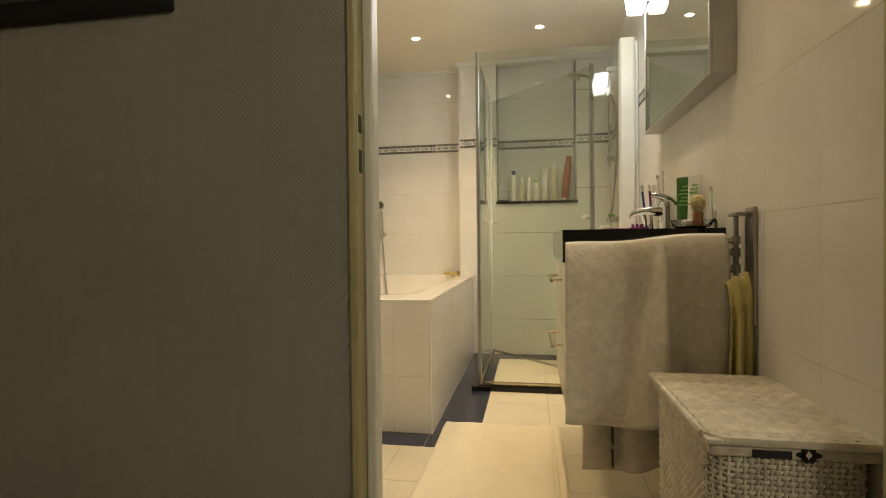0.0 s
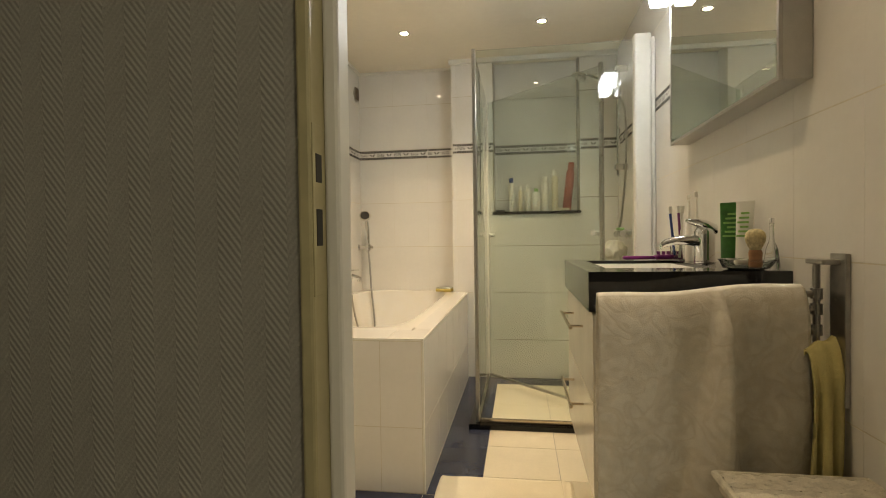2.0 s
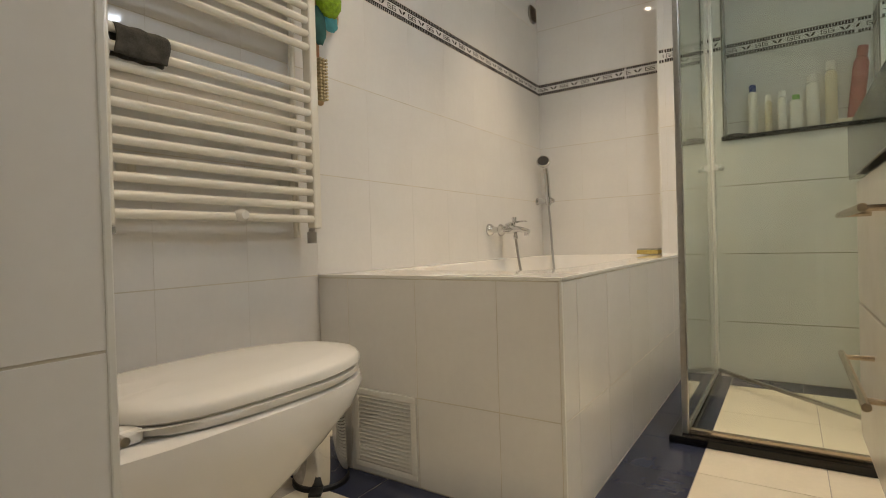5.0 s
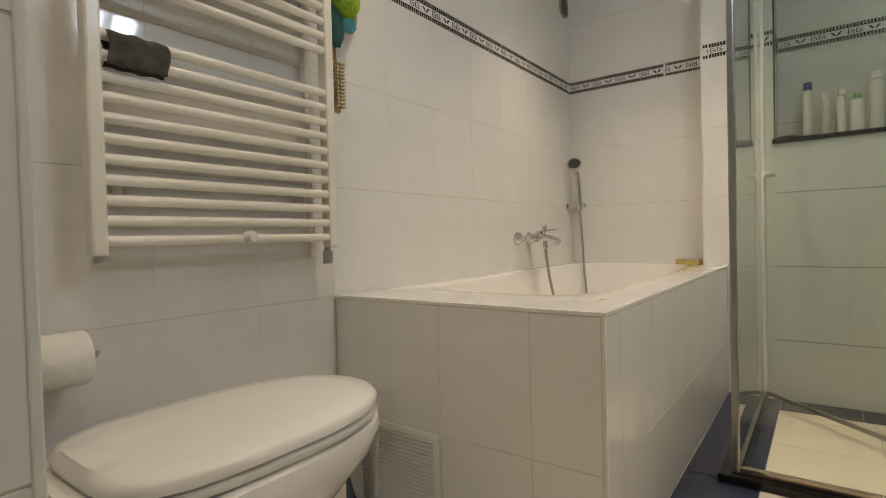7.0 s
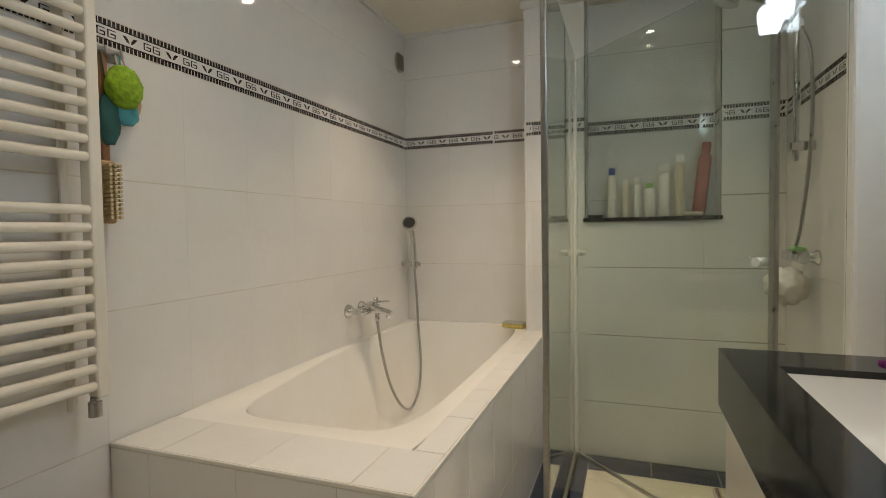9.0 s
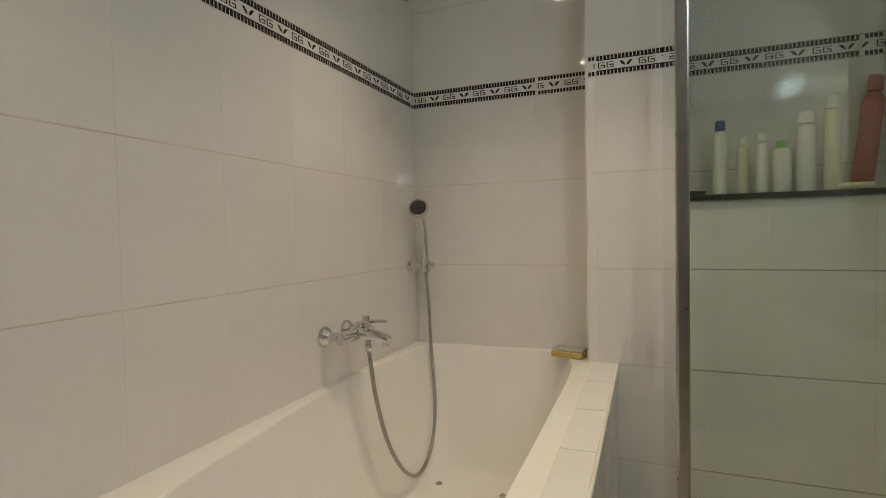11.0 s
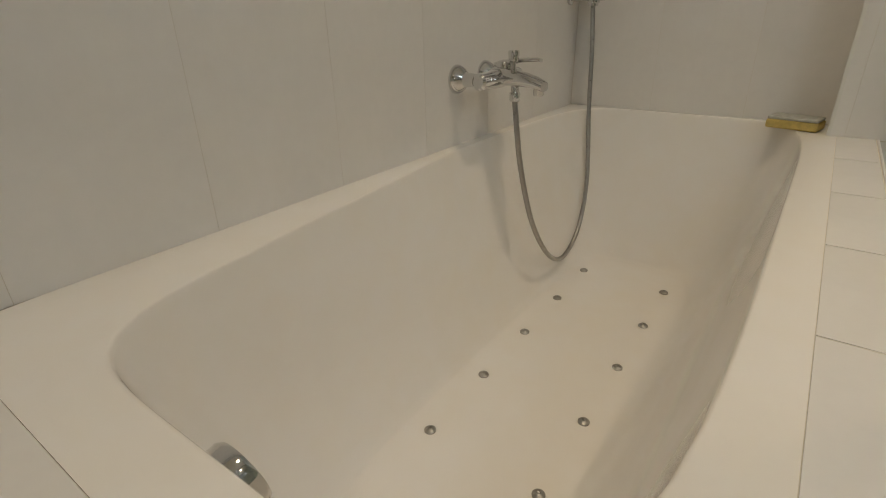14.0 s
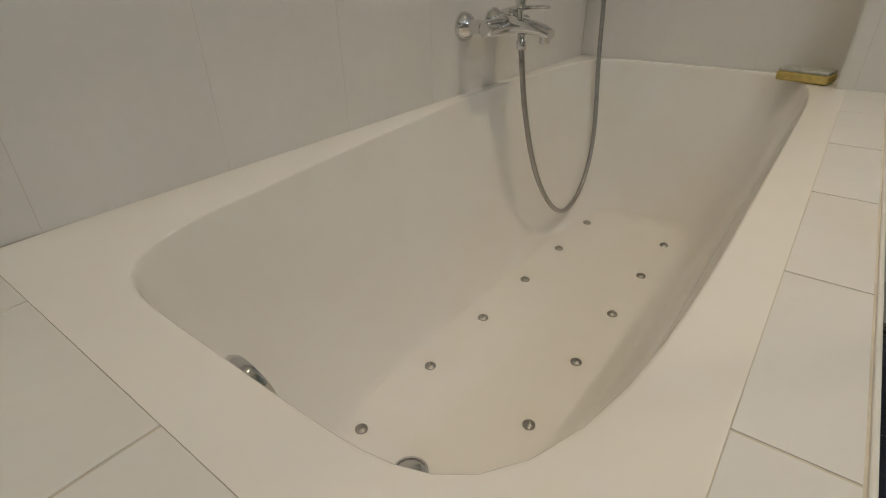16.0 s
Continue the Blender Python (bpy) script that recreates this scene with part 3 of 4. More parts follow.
part("brush_back", boxed(-0.012, 0.008, -0.024, 0.024, -0.088, 0.082, bevel=0.0095, seg=4), PALEWOOD, br)
part("handle", boxed(-0.008, 0.004, -0.011, 0.011, 0.07, 0.37, bevel=0.005), WOOD, br)
for i in range(13):
    for k in range(3):
        part("bristle_tuft", turned([(0.0035, 0), (0.0048, 0.026)], pose(0.008, -0.014 + k * 0.014, -0.072 + i * 0.0115, 0, 90, 0), 6), BRISTLE, br)


# ---- toilet ----
def toilet():
    t = thing("toilet", 0.33, -1.03, 0.0, "white ceramic wall-hung toilet with closed plastic lid", "toilet")
    M = 40

    def ring(y0, y1, hw, z, sq=2.4):
        cy, ry = (y0 + y1) / 2, (y1 - y0) / 2
        out = []
        for i in range(M):
            a = 2 * math.pi * i / M
            c, s = math.cos(a), math.sin(a)
            k = sq if s > 0 else 4.0
            r = (abs(c) ** k + abs(s) ** k) ** (-1 / k)
            out.append((hw * c * r, cy + ry * s * r, z))
        return out

    def loft(rs):
        b = bmesh.new()
        vr = [[b.verts.new(p) for p in r] for r in rs]
        for p, q in zip(vr, vr[1:]):
            for i in range(M):
                b.faces.new((p[i], p[(i + 1) % M], q[(i + 1) % M], q[i]))
        b.faces.new(vr[0][::-1])
        b.faces.new(vr[-1])
        bmesh.ops.recalc_face_normals(b, faces=b.faces)
        return b
    part("bowl", loft([ring(0.02, 0.36, 0.095, 0.0), ring(0.01, 0.38, 0.10, 0.02), ring(0.0, 0.40, 0.10, 0.12), ring(0.0, 0.50, 0.125, 0.20), ring(0.0, 0.64, 0.165, 0.29), ring(0.0, 0.725, 0.190, 0.36), ring(0.0, 0.752, 0.197, 0.405), ring(0.0, 0.746, 0.195, 0.424), ring(0.01, 0.72, 0.182, 0.43)]), CERAMIC, t, smooth=True, flat_angle=50)
    part("seat_ring", loft([ring(0.165, 0.735, 0.184, 0.4325, 2.2), ring(0.16, 0.742, 0.189, 0.437, 2.2), ring(0.16, 0.742, 0.189, 0.449, 2.2), ring(0.125, 0.735, 0.182, 0.453, 2.2)]), PLASTIC, t, smooth=True, flat_angle=50)
    part("lid", loft([ring(0.155, 0.735, 0.186, 0.455, 2.2), ring(0.15, 0.744, 0.192, 0.460, 2.2), ring(0.15, 0.744, 0.192, 0.474, 2.2), ring(0.158, 0.735, 0.185, 0.483, 2.2), ring(0.16, 0.68, 0.14, 0.491, 2.2), ring(0.28, 0.56, 0.06, 0.494, 2.2)]), PLASTIC, t, smooth=True, flat_angle=50)
    for x in (-0.12, 0.12):
        part("hinge", boxed(x - 0.022, x + 0.022, 0.128, 0.175, 0.432, 0.458, bevel=0.008), PLASTIC, t)
        part("hinge_pin", tubed([(x - 0.045, 0.134, 0.45), (x + 0.045, 0.134, 0.45)], 0.008), CHROME, t, "chrome hinge pin")

    t.scale = (1.08, 1.08, 1.02)


toilet()
bn = thing("pedal_bin", 0.115, -0.12, 0.0, "chrome pedal bin with black base on the floor", "bin")
part("body", turned([(0.085, 0.012), (0.088, 0.03), (0.088, 0.25), (0.086, 0.256)], None, 32), CHROME, bn, smooth=True)
part("lid", turned([(0.09, 0.257), (0.09, 0.268), (0.075, 0.285), (0.03, 0.295)], None, 32), CHROME, bn, smooth=True)
part("base", turned([(0.092, 0.0), (0.092, 0.012), (0.088, 0.016)], None, 32), BLACK, bn, smooth=True)
part("pedal", boxed(-0.02, 0.02, -0.03, 0.025, 0.010, 0.018, bevel=0.003), BLACK, bn).matrix_local = pose(0.07, -0.085, 0, 0, 0, 38)
tp = thing("toilet_roll", 0.07, -0.80, 0.62, "toilet paper roll on a chrome wall holder", "toilet roll")
part("paper", turned([(0.02, -0.05), (0.054, -0.05), (0.056, -0.047), (0.056, 0.047), (0.054, 0.05), (0.02, 0.05)], pose(0, 0, 0, 90, 0, 0), 32), TISSUE, tp, smooth=True)
rh = thing("roll_holder", 0.0, -0.80, 0.70, "chrome toilet roll holder on the tiled wall", "holder")
part("rosette", turned([(0.03, 0), (0.03, 0.008), (0.02, 0.015), (0.014, 0.04), (0.018, 0.05)], pose(0, -0.055, 0, 0, 90, 0), 24), CHROME, rh, smooth=True)
part("bar", tubed(smooth_path([(0.04, -0.055, 0), (0.07, -0.06, -0.03), (0.07, -0.06, -0.08), (0.07, 0.0, -0.082), (0.07, 0.065, -0.082), (0.07, 0.072, -0.07)]), 0.005), CHROME, rh, smooth=True)

# ---- shower ----
GX0, GX1, GY, GZ = 1.075, 1.945, 0.81, 2.165
sh = thing("shower_enclosure", 0, 0, 0, "glass shower enclosure with steel profiles, inner door ajar", "shower")
panes = []
panes.append(part("glass_panel", boxed(GX0 + 0.012, GX1, GY - 0.003, GY + 0.003, 0.05, GZ), GLASS, sh, "fixed clear glass panel"))
panes.append(part("glass_panel", boxed(GX0 - 0.003, GX0 + 0.003, GY + 0.02, YC - 0.01, 0.05, GZ), GLASS, sh, "clear side glass panel"))
part("corner_post", boxed(GX0 - 0.012, GX0 + 0.010, GY - 0.012, GY + 0.016, 0.03, GZ + 0.01, bevel=0.004), STEEL, sh)
part("bottom_rail", boxed(GX0 + 0.012, GX1, GY - 0.012, GY + 0.012, 0.03, 0.052, bevel=0.003), BRASSY, sh)
part("bottom_rail", boxed(GX0 - 0.01, GX0 + 0.01, GY + 0.018, YC - 0.005, 0.03, 0.05, bevel=0.003), STEEL, sh)
part("wall_profile", boxed(GX1 + 0.002, XR - 0.022, GY - 0.04, GY + 0.035, 0.03, 2.19, bevel=0.012), PAINT_W, sh, "white wall profile")
part("wall_profile", boxed(XR - 0.021, XR - 0.001, GY - 0.03, GY + 0.03, 0.03, 2.17, bevel=0.008), PAINT_W, sh, "white wall profile")
# inner door, pushed inwards
A, B = Vector((1.095, 1.74, 0)), Vector((1.80, 1.01, 0))
L = (B - A).length
ang = math.degrees(math.atan2(B.y - A.y, B.x - A.x))
dm = pose(A.x, A.y, 0, 0, 0, ang)
p = part("glass_door", boxed(0, L, -0.003, 0.003, 0.07, 2.10), GLASS, sh, "clear glass door pushed inwards")
p.matrix_local = dm
panes.append(p)
part("seal", boxed(-0.012, 0.004, -0.009, 0.009, 0.06, 2.10, bevel=0.003), PAINT_W, p, "white sealing strip")
part("hinge_post", boxed(L - 0.002, L + 0.022, -0.012, 0.012, 0.03, 2.12, bevel=0.005), STEEL, p)
part("door_rail", boxed(0.0, L, -0.008, 0.008, 0.055, 0.072, bevel=0.002), STEEL, p)
for x in (0.025, L - 0.035):
    part("knob", turned([(0.016, -0.028), (0.016, -0.01), (0.008, -0.004), (0.008, 0.004), (0.016, 0.01), (0.016, 0.028)], pose(x, 0, 1.115, 90, 0, 0), 18), PLASTIC, p, "white plastic knob", smooth=True)
for q in panes:
    q.visible_shadow = False
bm = boxed(1.023, XR - 0.002, GY - 0.045, GY + 0.05, 0.0, 0.03, bevel=0.003)
box(bm, 1.023, 1.095, GY + 0.05, YC - 0.002, 0.0, 0.028, bevel=0.003)
sill = tagged(part("shower_sill", bm, GRANITE), "black granite sill round the shower floor", "sill", kind="structure")
structure("niche_shelf", boxed(1.12, 1.79, YC - 0.018, YB - 0.012, 1.2755, 1.295, bevel=0.003), GRANITE, "black granite shelf in the shower niche", "shelf")
# shower fittings on the right wall
sr = thing("shower_rail", XR, 1.47, 0, "chrome shower rail with overhead arm and slider", "shower head")
part("rail", tubed([(-0.07, 0, 1.50), (-0.07, 0, 2.28)], 0.012, 14), CHROME, sr, smooth=True)
for z in (1.56, 2.22):
    part("bracket", boxed(-0.095, -0.001, -0.017, 0.017, z - 0.02, z + 0.02, bevel=0.007), CHROME, sr)
part("slider", boxed(-0.10, -0.045, -0.024, 0.024, 2.02, 2.075, bevel=0.01), CHROME, sr)
part("arm", tubed(smooth_path([(-0.08, -0.01, 2.05), (-0.15, -0.02, 2.13), (-0.24, -0.02, 2.175), (-0.30, -0.02, 2.19)]), 0.011, 12), CHROME, sr, smooth=True)
hd = part("head", turned([(0.02, 0.03), (0.045, 0.012), (0.052, 0.0), (0.05, -0.01), (0.03, -0.012)], None, 28), CHROME, sr, smooth=True)
hd.matrix_local = pose(-0.325, -0.02, 2.175, 0, 25, 0)
part("hose", tubed(smooth_path([(-0.06, -0.02, 2.03), (-0.035, -0.05, 1.9), (-0.03, -0.05, 1.6), (-0.05, -0.01, 1.25), (-0.07, 0.03, 1.12)], 12), 0.0075, 8), STEEL, sr, smooth=True)
sm = thing("shower_mixer", XR, 1.50, 1.11, "chrome thermostatic shower mixer on the tiled wall", "tap")
part("body", turned([(0.02, -0.12), (0.024, -0.11), (0.024, -0.075), (0.02, -0.07), (0.02, 0.07), (0.024, 0.075), (0.024, 0.11), (0.02, 0.12)], pose(-0.06, 0, 0, 90, 0, 0), 20), CHROME, sm, smooth=True)
for y in (-0.075, 0.075):
    part("rosette", turned([(0.032, 0), (0.032, 0.006), (0.022, 0.02), (0.014, 0.045)], pose(0, y, 0, 0, -90, 0), 20), CHROME, sm, smooth=True)
gp = thing("soap_bar", XR - 0.06, 1.47, 1.1345, "small green soap bar on the shower mixer", "soap")
part("bar", boxed(-0.025, 0.02, -0.04, 0.04, 0, 0.018, bevel=0.007), GREEN_P, gp)
lf = thing("bath_puff", XR - 0.10, 1.46, 0.99, "white net bath puff hanging from the shower mixer", "sponge")
bm = bmesh.new()
bmesh.ops.create_icosphere(bm, subdivisions=4, radius=0.075)
for v in bm.verts:
    v.co *= 1 + 0.22 * noise.noise(v.co * 38) + 0.12 * noise.noise(v.co * 90)
part("net", bm, NET, lf, smooth=True, flat_angle=180)
part("cord", tubed([(0, 0, 0.06), (0.03, 0.01, 0.11)], 0.002, 6), NET, lf)


# bottles in the niche
def bottle(x, h, r, mat, cap, label, capmat, flat=1.0):
    t = thing("bottle", x, YC + 0.055, 1.2952, label, "bottle")
    s = Matrix.Diagonal((1, flat, 1, 1))
    part("body", turned([(r * 0.9, 0), (r, 0.006), (r, h * 0.78), (r * 0.8, h * 0.83), (r * 0.45, h * 0.86)], s, 20), mat, t, smooth=True)
    part("cap", turned([(r * cap, h * 0.862), (r * cap, h * 0.98), (r * cap * 0.8, h)], s, 20), capmat, t, smooth=True)
    return t


bottle(1.265, 0.265, 0.021, WHITEPLAST, 0.8, "slim white bottle with a blue cap on the shelf", BLUE)
bottle(1.335, 0.20, 0.017, CREAMPLAST, 0.7, "slim cream bottle on the niche shelf", WHITEPLAST)
bottle(1.395, 0.21, 0.019, WHITEPLAST, 0.9, "white tube standing on its dark cap", WHITEPLAST)
bottle(1.455, 0.18, 0.028, WHITEPLAST, 0.6, "white bottle with green label on the shelf", GREEN_P, 0.6)
bottle(1.525, 0.27, 0.028, WHITEPLAST, 0.9, "tall white shampoo bottle on the shelf", WHITEPLAST, 0.7)
bottle(1.60, 0.32, 0.026, CREAMPLAST, 0.8, "tall cream shampoo bottle on the shelf", WHITEPLAST, 0.7)
pk = bottle(1.70, 0.38, 0.032, PINK, 0.7, "tall salmon pink bottle leaning in the niche", PINK, 0.6)
pk.matrix_world = pose(1.69, YC + 0.09, 1.2955, 0, 6, 0)
dk = thing("soap_dish", 1.18, YC + 0.06, 1.2952, "dark flat soap dish on the niche shelf", "dish")
part("dish", turned([(0.03, 0), (0.042, 0.012), (0.042, 0.016), (0.03, 0.010)], None, 20), RUBBER, dk, smooth=True)
sd = thing("soap_bar", 1.655, YC + 0.025, 1.2952, "pale soap bar on the niche shelf", "soap")
part("bar", boxed(-0.045, 0.05, -0.02, 0.02, 0, 0.022, bevel=0.008), CREAMPLAST, sd)


# ---- vanity ----
VX, VY0, VY1 = 1.519, -0.629, 0.159
vt = thing("washbasin_top", 0, 0, 0, "thick black granite washbasin top with white basin", "worktop")
BX0, BX1, BY0, BY1 = 1.595, 1.925, -0.46, 0.035
bm = boxed(VX, BX0, VY0, VY1, 0.88, 0.995)
box(bm, BX1, XR - 0.001, VY0, VY1, 0.88, 0.995)
box(bm, BX0, BX1, VY0, BY0, 0.88, 0.995)
box(bm, BX0, BX1, BY1, VY1, 0.88, 0.995)
part("slab", bm, GRANITE, vt)
bm = bmesh.new()


def basin_pt(u, v):
    x, y = (u - 0.5) * 2, (v - 0.5) * 2
    d = max(abs(x) ** 6, abs(y) ** 6)
    depth = 0.10 * (1 - max(abs(x), abs(y)) ** 7)
    return Vector(((BX0 + BX1) / 2 + x * (BX1 - BX0) / 2, (BY0 + BY1) / 2 + y * (BY1 - BY0) / 2, 0.983 - depth))


part("basin", grid_face(bm, basin_pt, 30, 30), CERAMIC, vt, "white ceramic sunken basin", smooth=True, flat_angle=80)
part("drain", turned([(0.022, 0.0), (0.022, 0.004), (0.015, 0.005)], Matrix.Translation((1.76, -0.235, 0.884)), 20), CHROME, vt)
vc = thing("vanity_cabinet", 0, 0, 0, "cream lacquered vanity cabinet with two drawers", "cabinet")
part("body", boxed(VX + 0.032, XR - 0.001, VY0 + 0.012, VY1 - 0.012, 0.32, 0.879, bevel=0.002), LACQUER, vc)
for z0, z1 in ((0.325, 0.610), (0.615, 0.872)):
    dw = part("drawer", boxed(VX + 0.012, VX + 0.030, VY0 + 0.012, VY1 - 0.012, z0, z1, bevel=0.002), LACQUER, vc)
    zz = z1 - 0.075
    hnd = part("handle", tubed([(VX - 0.032, -0.42, zz), (VX - 0.032, -0.05, zz)], 0.006, 12), BRASSY, dw, "brushed steel bar handle", smooth=True)
    for y in (-0.385, -0.085):
        tube_bm = tubed([(VX - 0.032, y, zz), (VX + 0.013, y, zz)], 0.0045, 8)
        part("handle_post", tube_bm, BRASSY, dw, smooth=True)
# basin tap
tpv = thing("basin_tap", 1.972, -0.21, 0.995, "chrome single-lever basin tap on black granite", "tap")
tpv.scale = (1.0, 1.1, 1.25)
part("base", turned([(0.034, 0), (0.035, 0.01), (0.033, 0.018), (0.034, 0.075), (0.034, 0.09), (0.026, 0.102)], None, 24), CHROME, tpv, smooth=True)
part("spout", swept([(0.0, 0.060, 0.026, 0.020), (-0.05, 0.066, 0.025, 0.015), (-0.10, 0.066, 0.023, 0.012), (-0.135, 0.058, 0.020, 0.011), (-0.148, 0.050, 0.016, 0.009)], 0.0), CHROME, tpv, smooth=True)
part("lever", swept([(-0.060, 0.122, 0.014, 0.005), (-0.04, 0.118, 0.022, 0.009), (0.0, 0.108, 0.029, 0.015), (0.034, 0.096, 0.026, 0.014)], 0.0), CHROME, tpv, smooth=True)
# small things on the top
ZT = 0.9952
hb = thing("hair_brush", 1.93, 0.075, ZT, "purple plastic hairbrush lying on the granite top", "brush", rz=8)
part("brush_head", boxed(-0.06, 0.05, -0.022, 0.022, 0.002, 0.022, bevel=0.008), PURPLE, hb)
part("handle", boxed(-0.19, -0.055, -0.01, 0.01, 0.004, 0.018, bevel=0.006), PURPLE, hb)
for i in range(5):
    for k in range(3):
        part("bristle_pin", boxed(-0.045 + i * 0.02, -0.041 + i * 0.02, -0.014 + k * 0.012, -0.010 + k * 0.012, 0.02, 0.036), PURPLE, hb)
cup = thing("toothbrush_holder", 1.962, 0.055, ZT, "chrome wire toothbrush holder with a clear cup", "holder")
part("cup", turned([(0.03, 0), (0.034, 0.09), (0.031, 0.09), (0.028, 0.006)], None, 24), CLEAR, cup, smooth=True)
part("ring", turned([(0.036, 0.075), (0.038, 0.078), (0.038, 0.082), (0.036, 0.085)], None, 24), CHROME, cup, smooth=True)
part("stem", tubed([(0.04, 0.03, 0.0), (0.04, 0.03, 0.15)], 0.003, 8), CHROME, cup)
for dx, dy, lean, m1, lb in ((-0.012, 0.01, 8, BLUE, "blue and white toothbrush leaning in a cup"), (0.0, -0.012, -4, WHITEPLAST, "white toothbrush leaning in a cup"), (0.012, 0.006, 5, PURPLE, "purple toothbrush leaning in a cup")):
    tb = thing("toothbrush", 1.955 + dx, 0.045 + dy, ZT + 0.008, lb, "toothbrush")
    tb.matrix_world = pose(1.962 + dx, 0.055 + dy, ZT + 0.010, lean, -lean, 0) @ Matrix.Diagonal((0.95, 0.95, 1.3, 1))
    part("handle", boxed(-0.005, 0.005, -0.004, 0.004, 0, 0.14, bevel=0.002), m1, tb)
    part("brush_head", boxed(-0.004, 0.009, -0.004, 0.004, 0.14, 0.162, bevel=0.002), WHITEPLAST, tb)
for dy, hh in ((0.0, 0.265), (-0.09, 0.27)):
    eb = thing("electric_toothbrush", 1.985, dy, ZT, "white electric toothbrush standing upright", "toothbrush")
    part("handle", turned([(0.015, 0), (0.015, 0.004), (0.0135, hh * 0.55), (0.007, hh * 0.62)], None, 16), WHITEPLAST, eb, smooth=True)
    part("neck", turned([(0.005, hh * 0.62), (0.0035, hh * 0.88)], None, 12), WHITEPLAST, eb, smooth=True)
    part("brush_head", boxed(-0.010, 0.004, -0.005, 0.005, hh * 0.90, hh * 0.98, bevel=0.003), WHITEPLAST, eb)
rd = thing("cream_tube", 1.995, -0.15, ZT, "white tube with a red cap beside the tap", "tube")
part("tube_body", turned([(0.016, 0.02), (0.018, 0.03), (0.012, 0.115), (0.003, 0.12)], None, 16), WHITEPLAST, rd, smooth=True)
part("cap", turned([(0.014, 0), (0.014, 0.02)], None, 16), PINK, rd)


def tube_pack(y, w, h, lean, mats, label):
    """Squeeze tube standing on its cap, with bars of print."""
    t = thing("lotion_tube", 2.0, y, ZT, label, "tube")
    t.matrix_world = pose(2.0 if y > -0.40 else 2.018, y, ZT, 0, 3, lean)
    b = bmesh.new()

    def f(u, v):
        a = 2 * math.pi * u
        z = 0.02 + (h - 0.02) * v
        th = 0.016 * (1 - v) + 0.0015
        return Vector((th * math.cos(a), w / 2 * math.sin(a) * (0.86 + 0.14 * v), z))
    grid_face(b, f, 28, 8)
    part("tube_body", b, mats[0], t, smooth=True, flat_angle=80)
    part("cap", turned([(0.018, 0), (0.018, 0.02)], Matrix.Diagonal((0.8, 1, 1, 1)), 18), mats[1], t)
    for i in range(6):
        z = h * (0.45 + 0.07 * i)
        part("print_bar", boxed(-0.0165 * (1 - z / h) - 0.0055, -0.0165 * (1 - z / h) - 0.002, -w * 0.28, w * (0.30 - 0.08 * (i % 3)), z, z + 0.006), mats[2], t)
    return t


tube_pack(-0.365, 0.072, 0.205, 52, (GREEN, WHITEPLAST, GREEN_P), "dark green lotion tube with pale print")
tube_pack(-0.415, 0.058, 0.205, 40, (WHITEPLAST, GREEN, GREEN_P), "white and green lotion tube with green print")
ds = thing("glass_dish", 1.972, -0.548, ZT, "clear glass dish with shaving things on granite", "dish")
part("dish", turned([(0.045, 0), (0.06, 0.004), (0.075, 0.03), (0.072, 0.03), (0.056, 0.008), (0.02, 0.006)], None, 28), CLEAR, ds, smooth=True)
sb = thing("shaving_brush", 1.985, -0.575, ZT + 0.0075, "shaving brush with wooden handle and blond bristles", "brush")
sb.scale = (0.72, 0.72, 0.84)
part("handle", turned([(0.022, 0), (0.026, 0.008), (0.023, 0.028), (0.025, 0.048), (0.021, 0.058)], None, 18), WOOD, sb, smooth=True)
part("bristles", turned([(0.018, 0.058), (0.026, 0.070), (0.034, 0.086), (0.037, 0.102), (0.033, 0.116), (0.022, 0.126), (0.008, 0.130)], None, 18), BRISTLE, sb, smooth=True)
so = thing("soap_bar", 1.965, -0.535, ZT + 0.0075, "white soap bar in a glass dish", "soap")
part("bar", boxed(-0.02, 0.02, -0.013, 0.013, 0, 0.02, bevel=0.007), WHITEPLAST, so)
cb = thing("perfume_bottle", 2.028, -0.575, ZT, "small clear glass bottle with slender neck", "bottle")
cb.scale = (0.8, 0.8, 1.12)
part("body", turned([(0.025, 0), (0.026, 0.01), (0.020, 0.05), (0.008, 0.075), (0.007, 0.115), (0.009, 0.118)], None, 20), CLEAR, cb, smooth=True)
part("stopper", turned([(0.008, 0.1185), (0.008, 0.13)], None, 14), CHROME, cb)

# mirror cabinet and lamp over it
MX, MY0, MY1, MZ0, MZ1 = 1.985, -0.725, 0.225, 1.486, 2.09
mc = thing("mirror_cabinet", 0, 0, 0, "mirror-fronted cabinet with aluminium edges on the wall", "mirror")
ALU = material("satin_aluminium", (0.52, 0.51, 0.49), 0.32, 0.7, noise_scale=30, vary=0.05)
part("body", boxed(MX, XR - 0.001, MY0, MY1, MZ0, MZ1, bevel=0.002), ALU, mc)
part("mirror_pane", boxed(MX - 0.006, MX - 0.001, MY0 + 0.012, MY1 - 0.012, MZ0 + 0.012, MZ1 - 0.012, bevel=0.001), MIRROR, mc, "silvered mirror glass")
bm = boxed(MX - 0.008, MX, MY0, MY0 + 0.011, MZ0, MZ1)
box(bm, MX - 0.008, MX, MY1 - 0.011, MY1, MZ0, MZ1)
box(bm, MX - 0.008, MX, MY0 + 0.011, MY1 - 0.011, MZ0, MZ0 + 0.011)
box(bm, MX - 0.008, MX, MY0 + 0.011, MY1 - 0.011, MZ1 - 0.011, MZ1)
part("frame_edge", bm, ALU, mc)
vl = thing("mirror_lamp", 1.99, 0.09, 2.09, "wall lamp with two frosted glass shades above mirror", "lamp")
part("base", boxed(-0.0, 0.067, -0.15, 0.15, 0.001, 0.03, bevel=0.005), CHROME, vl)
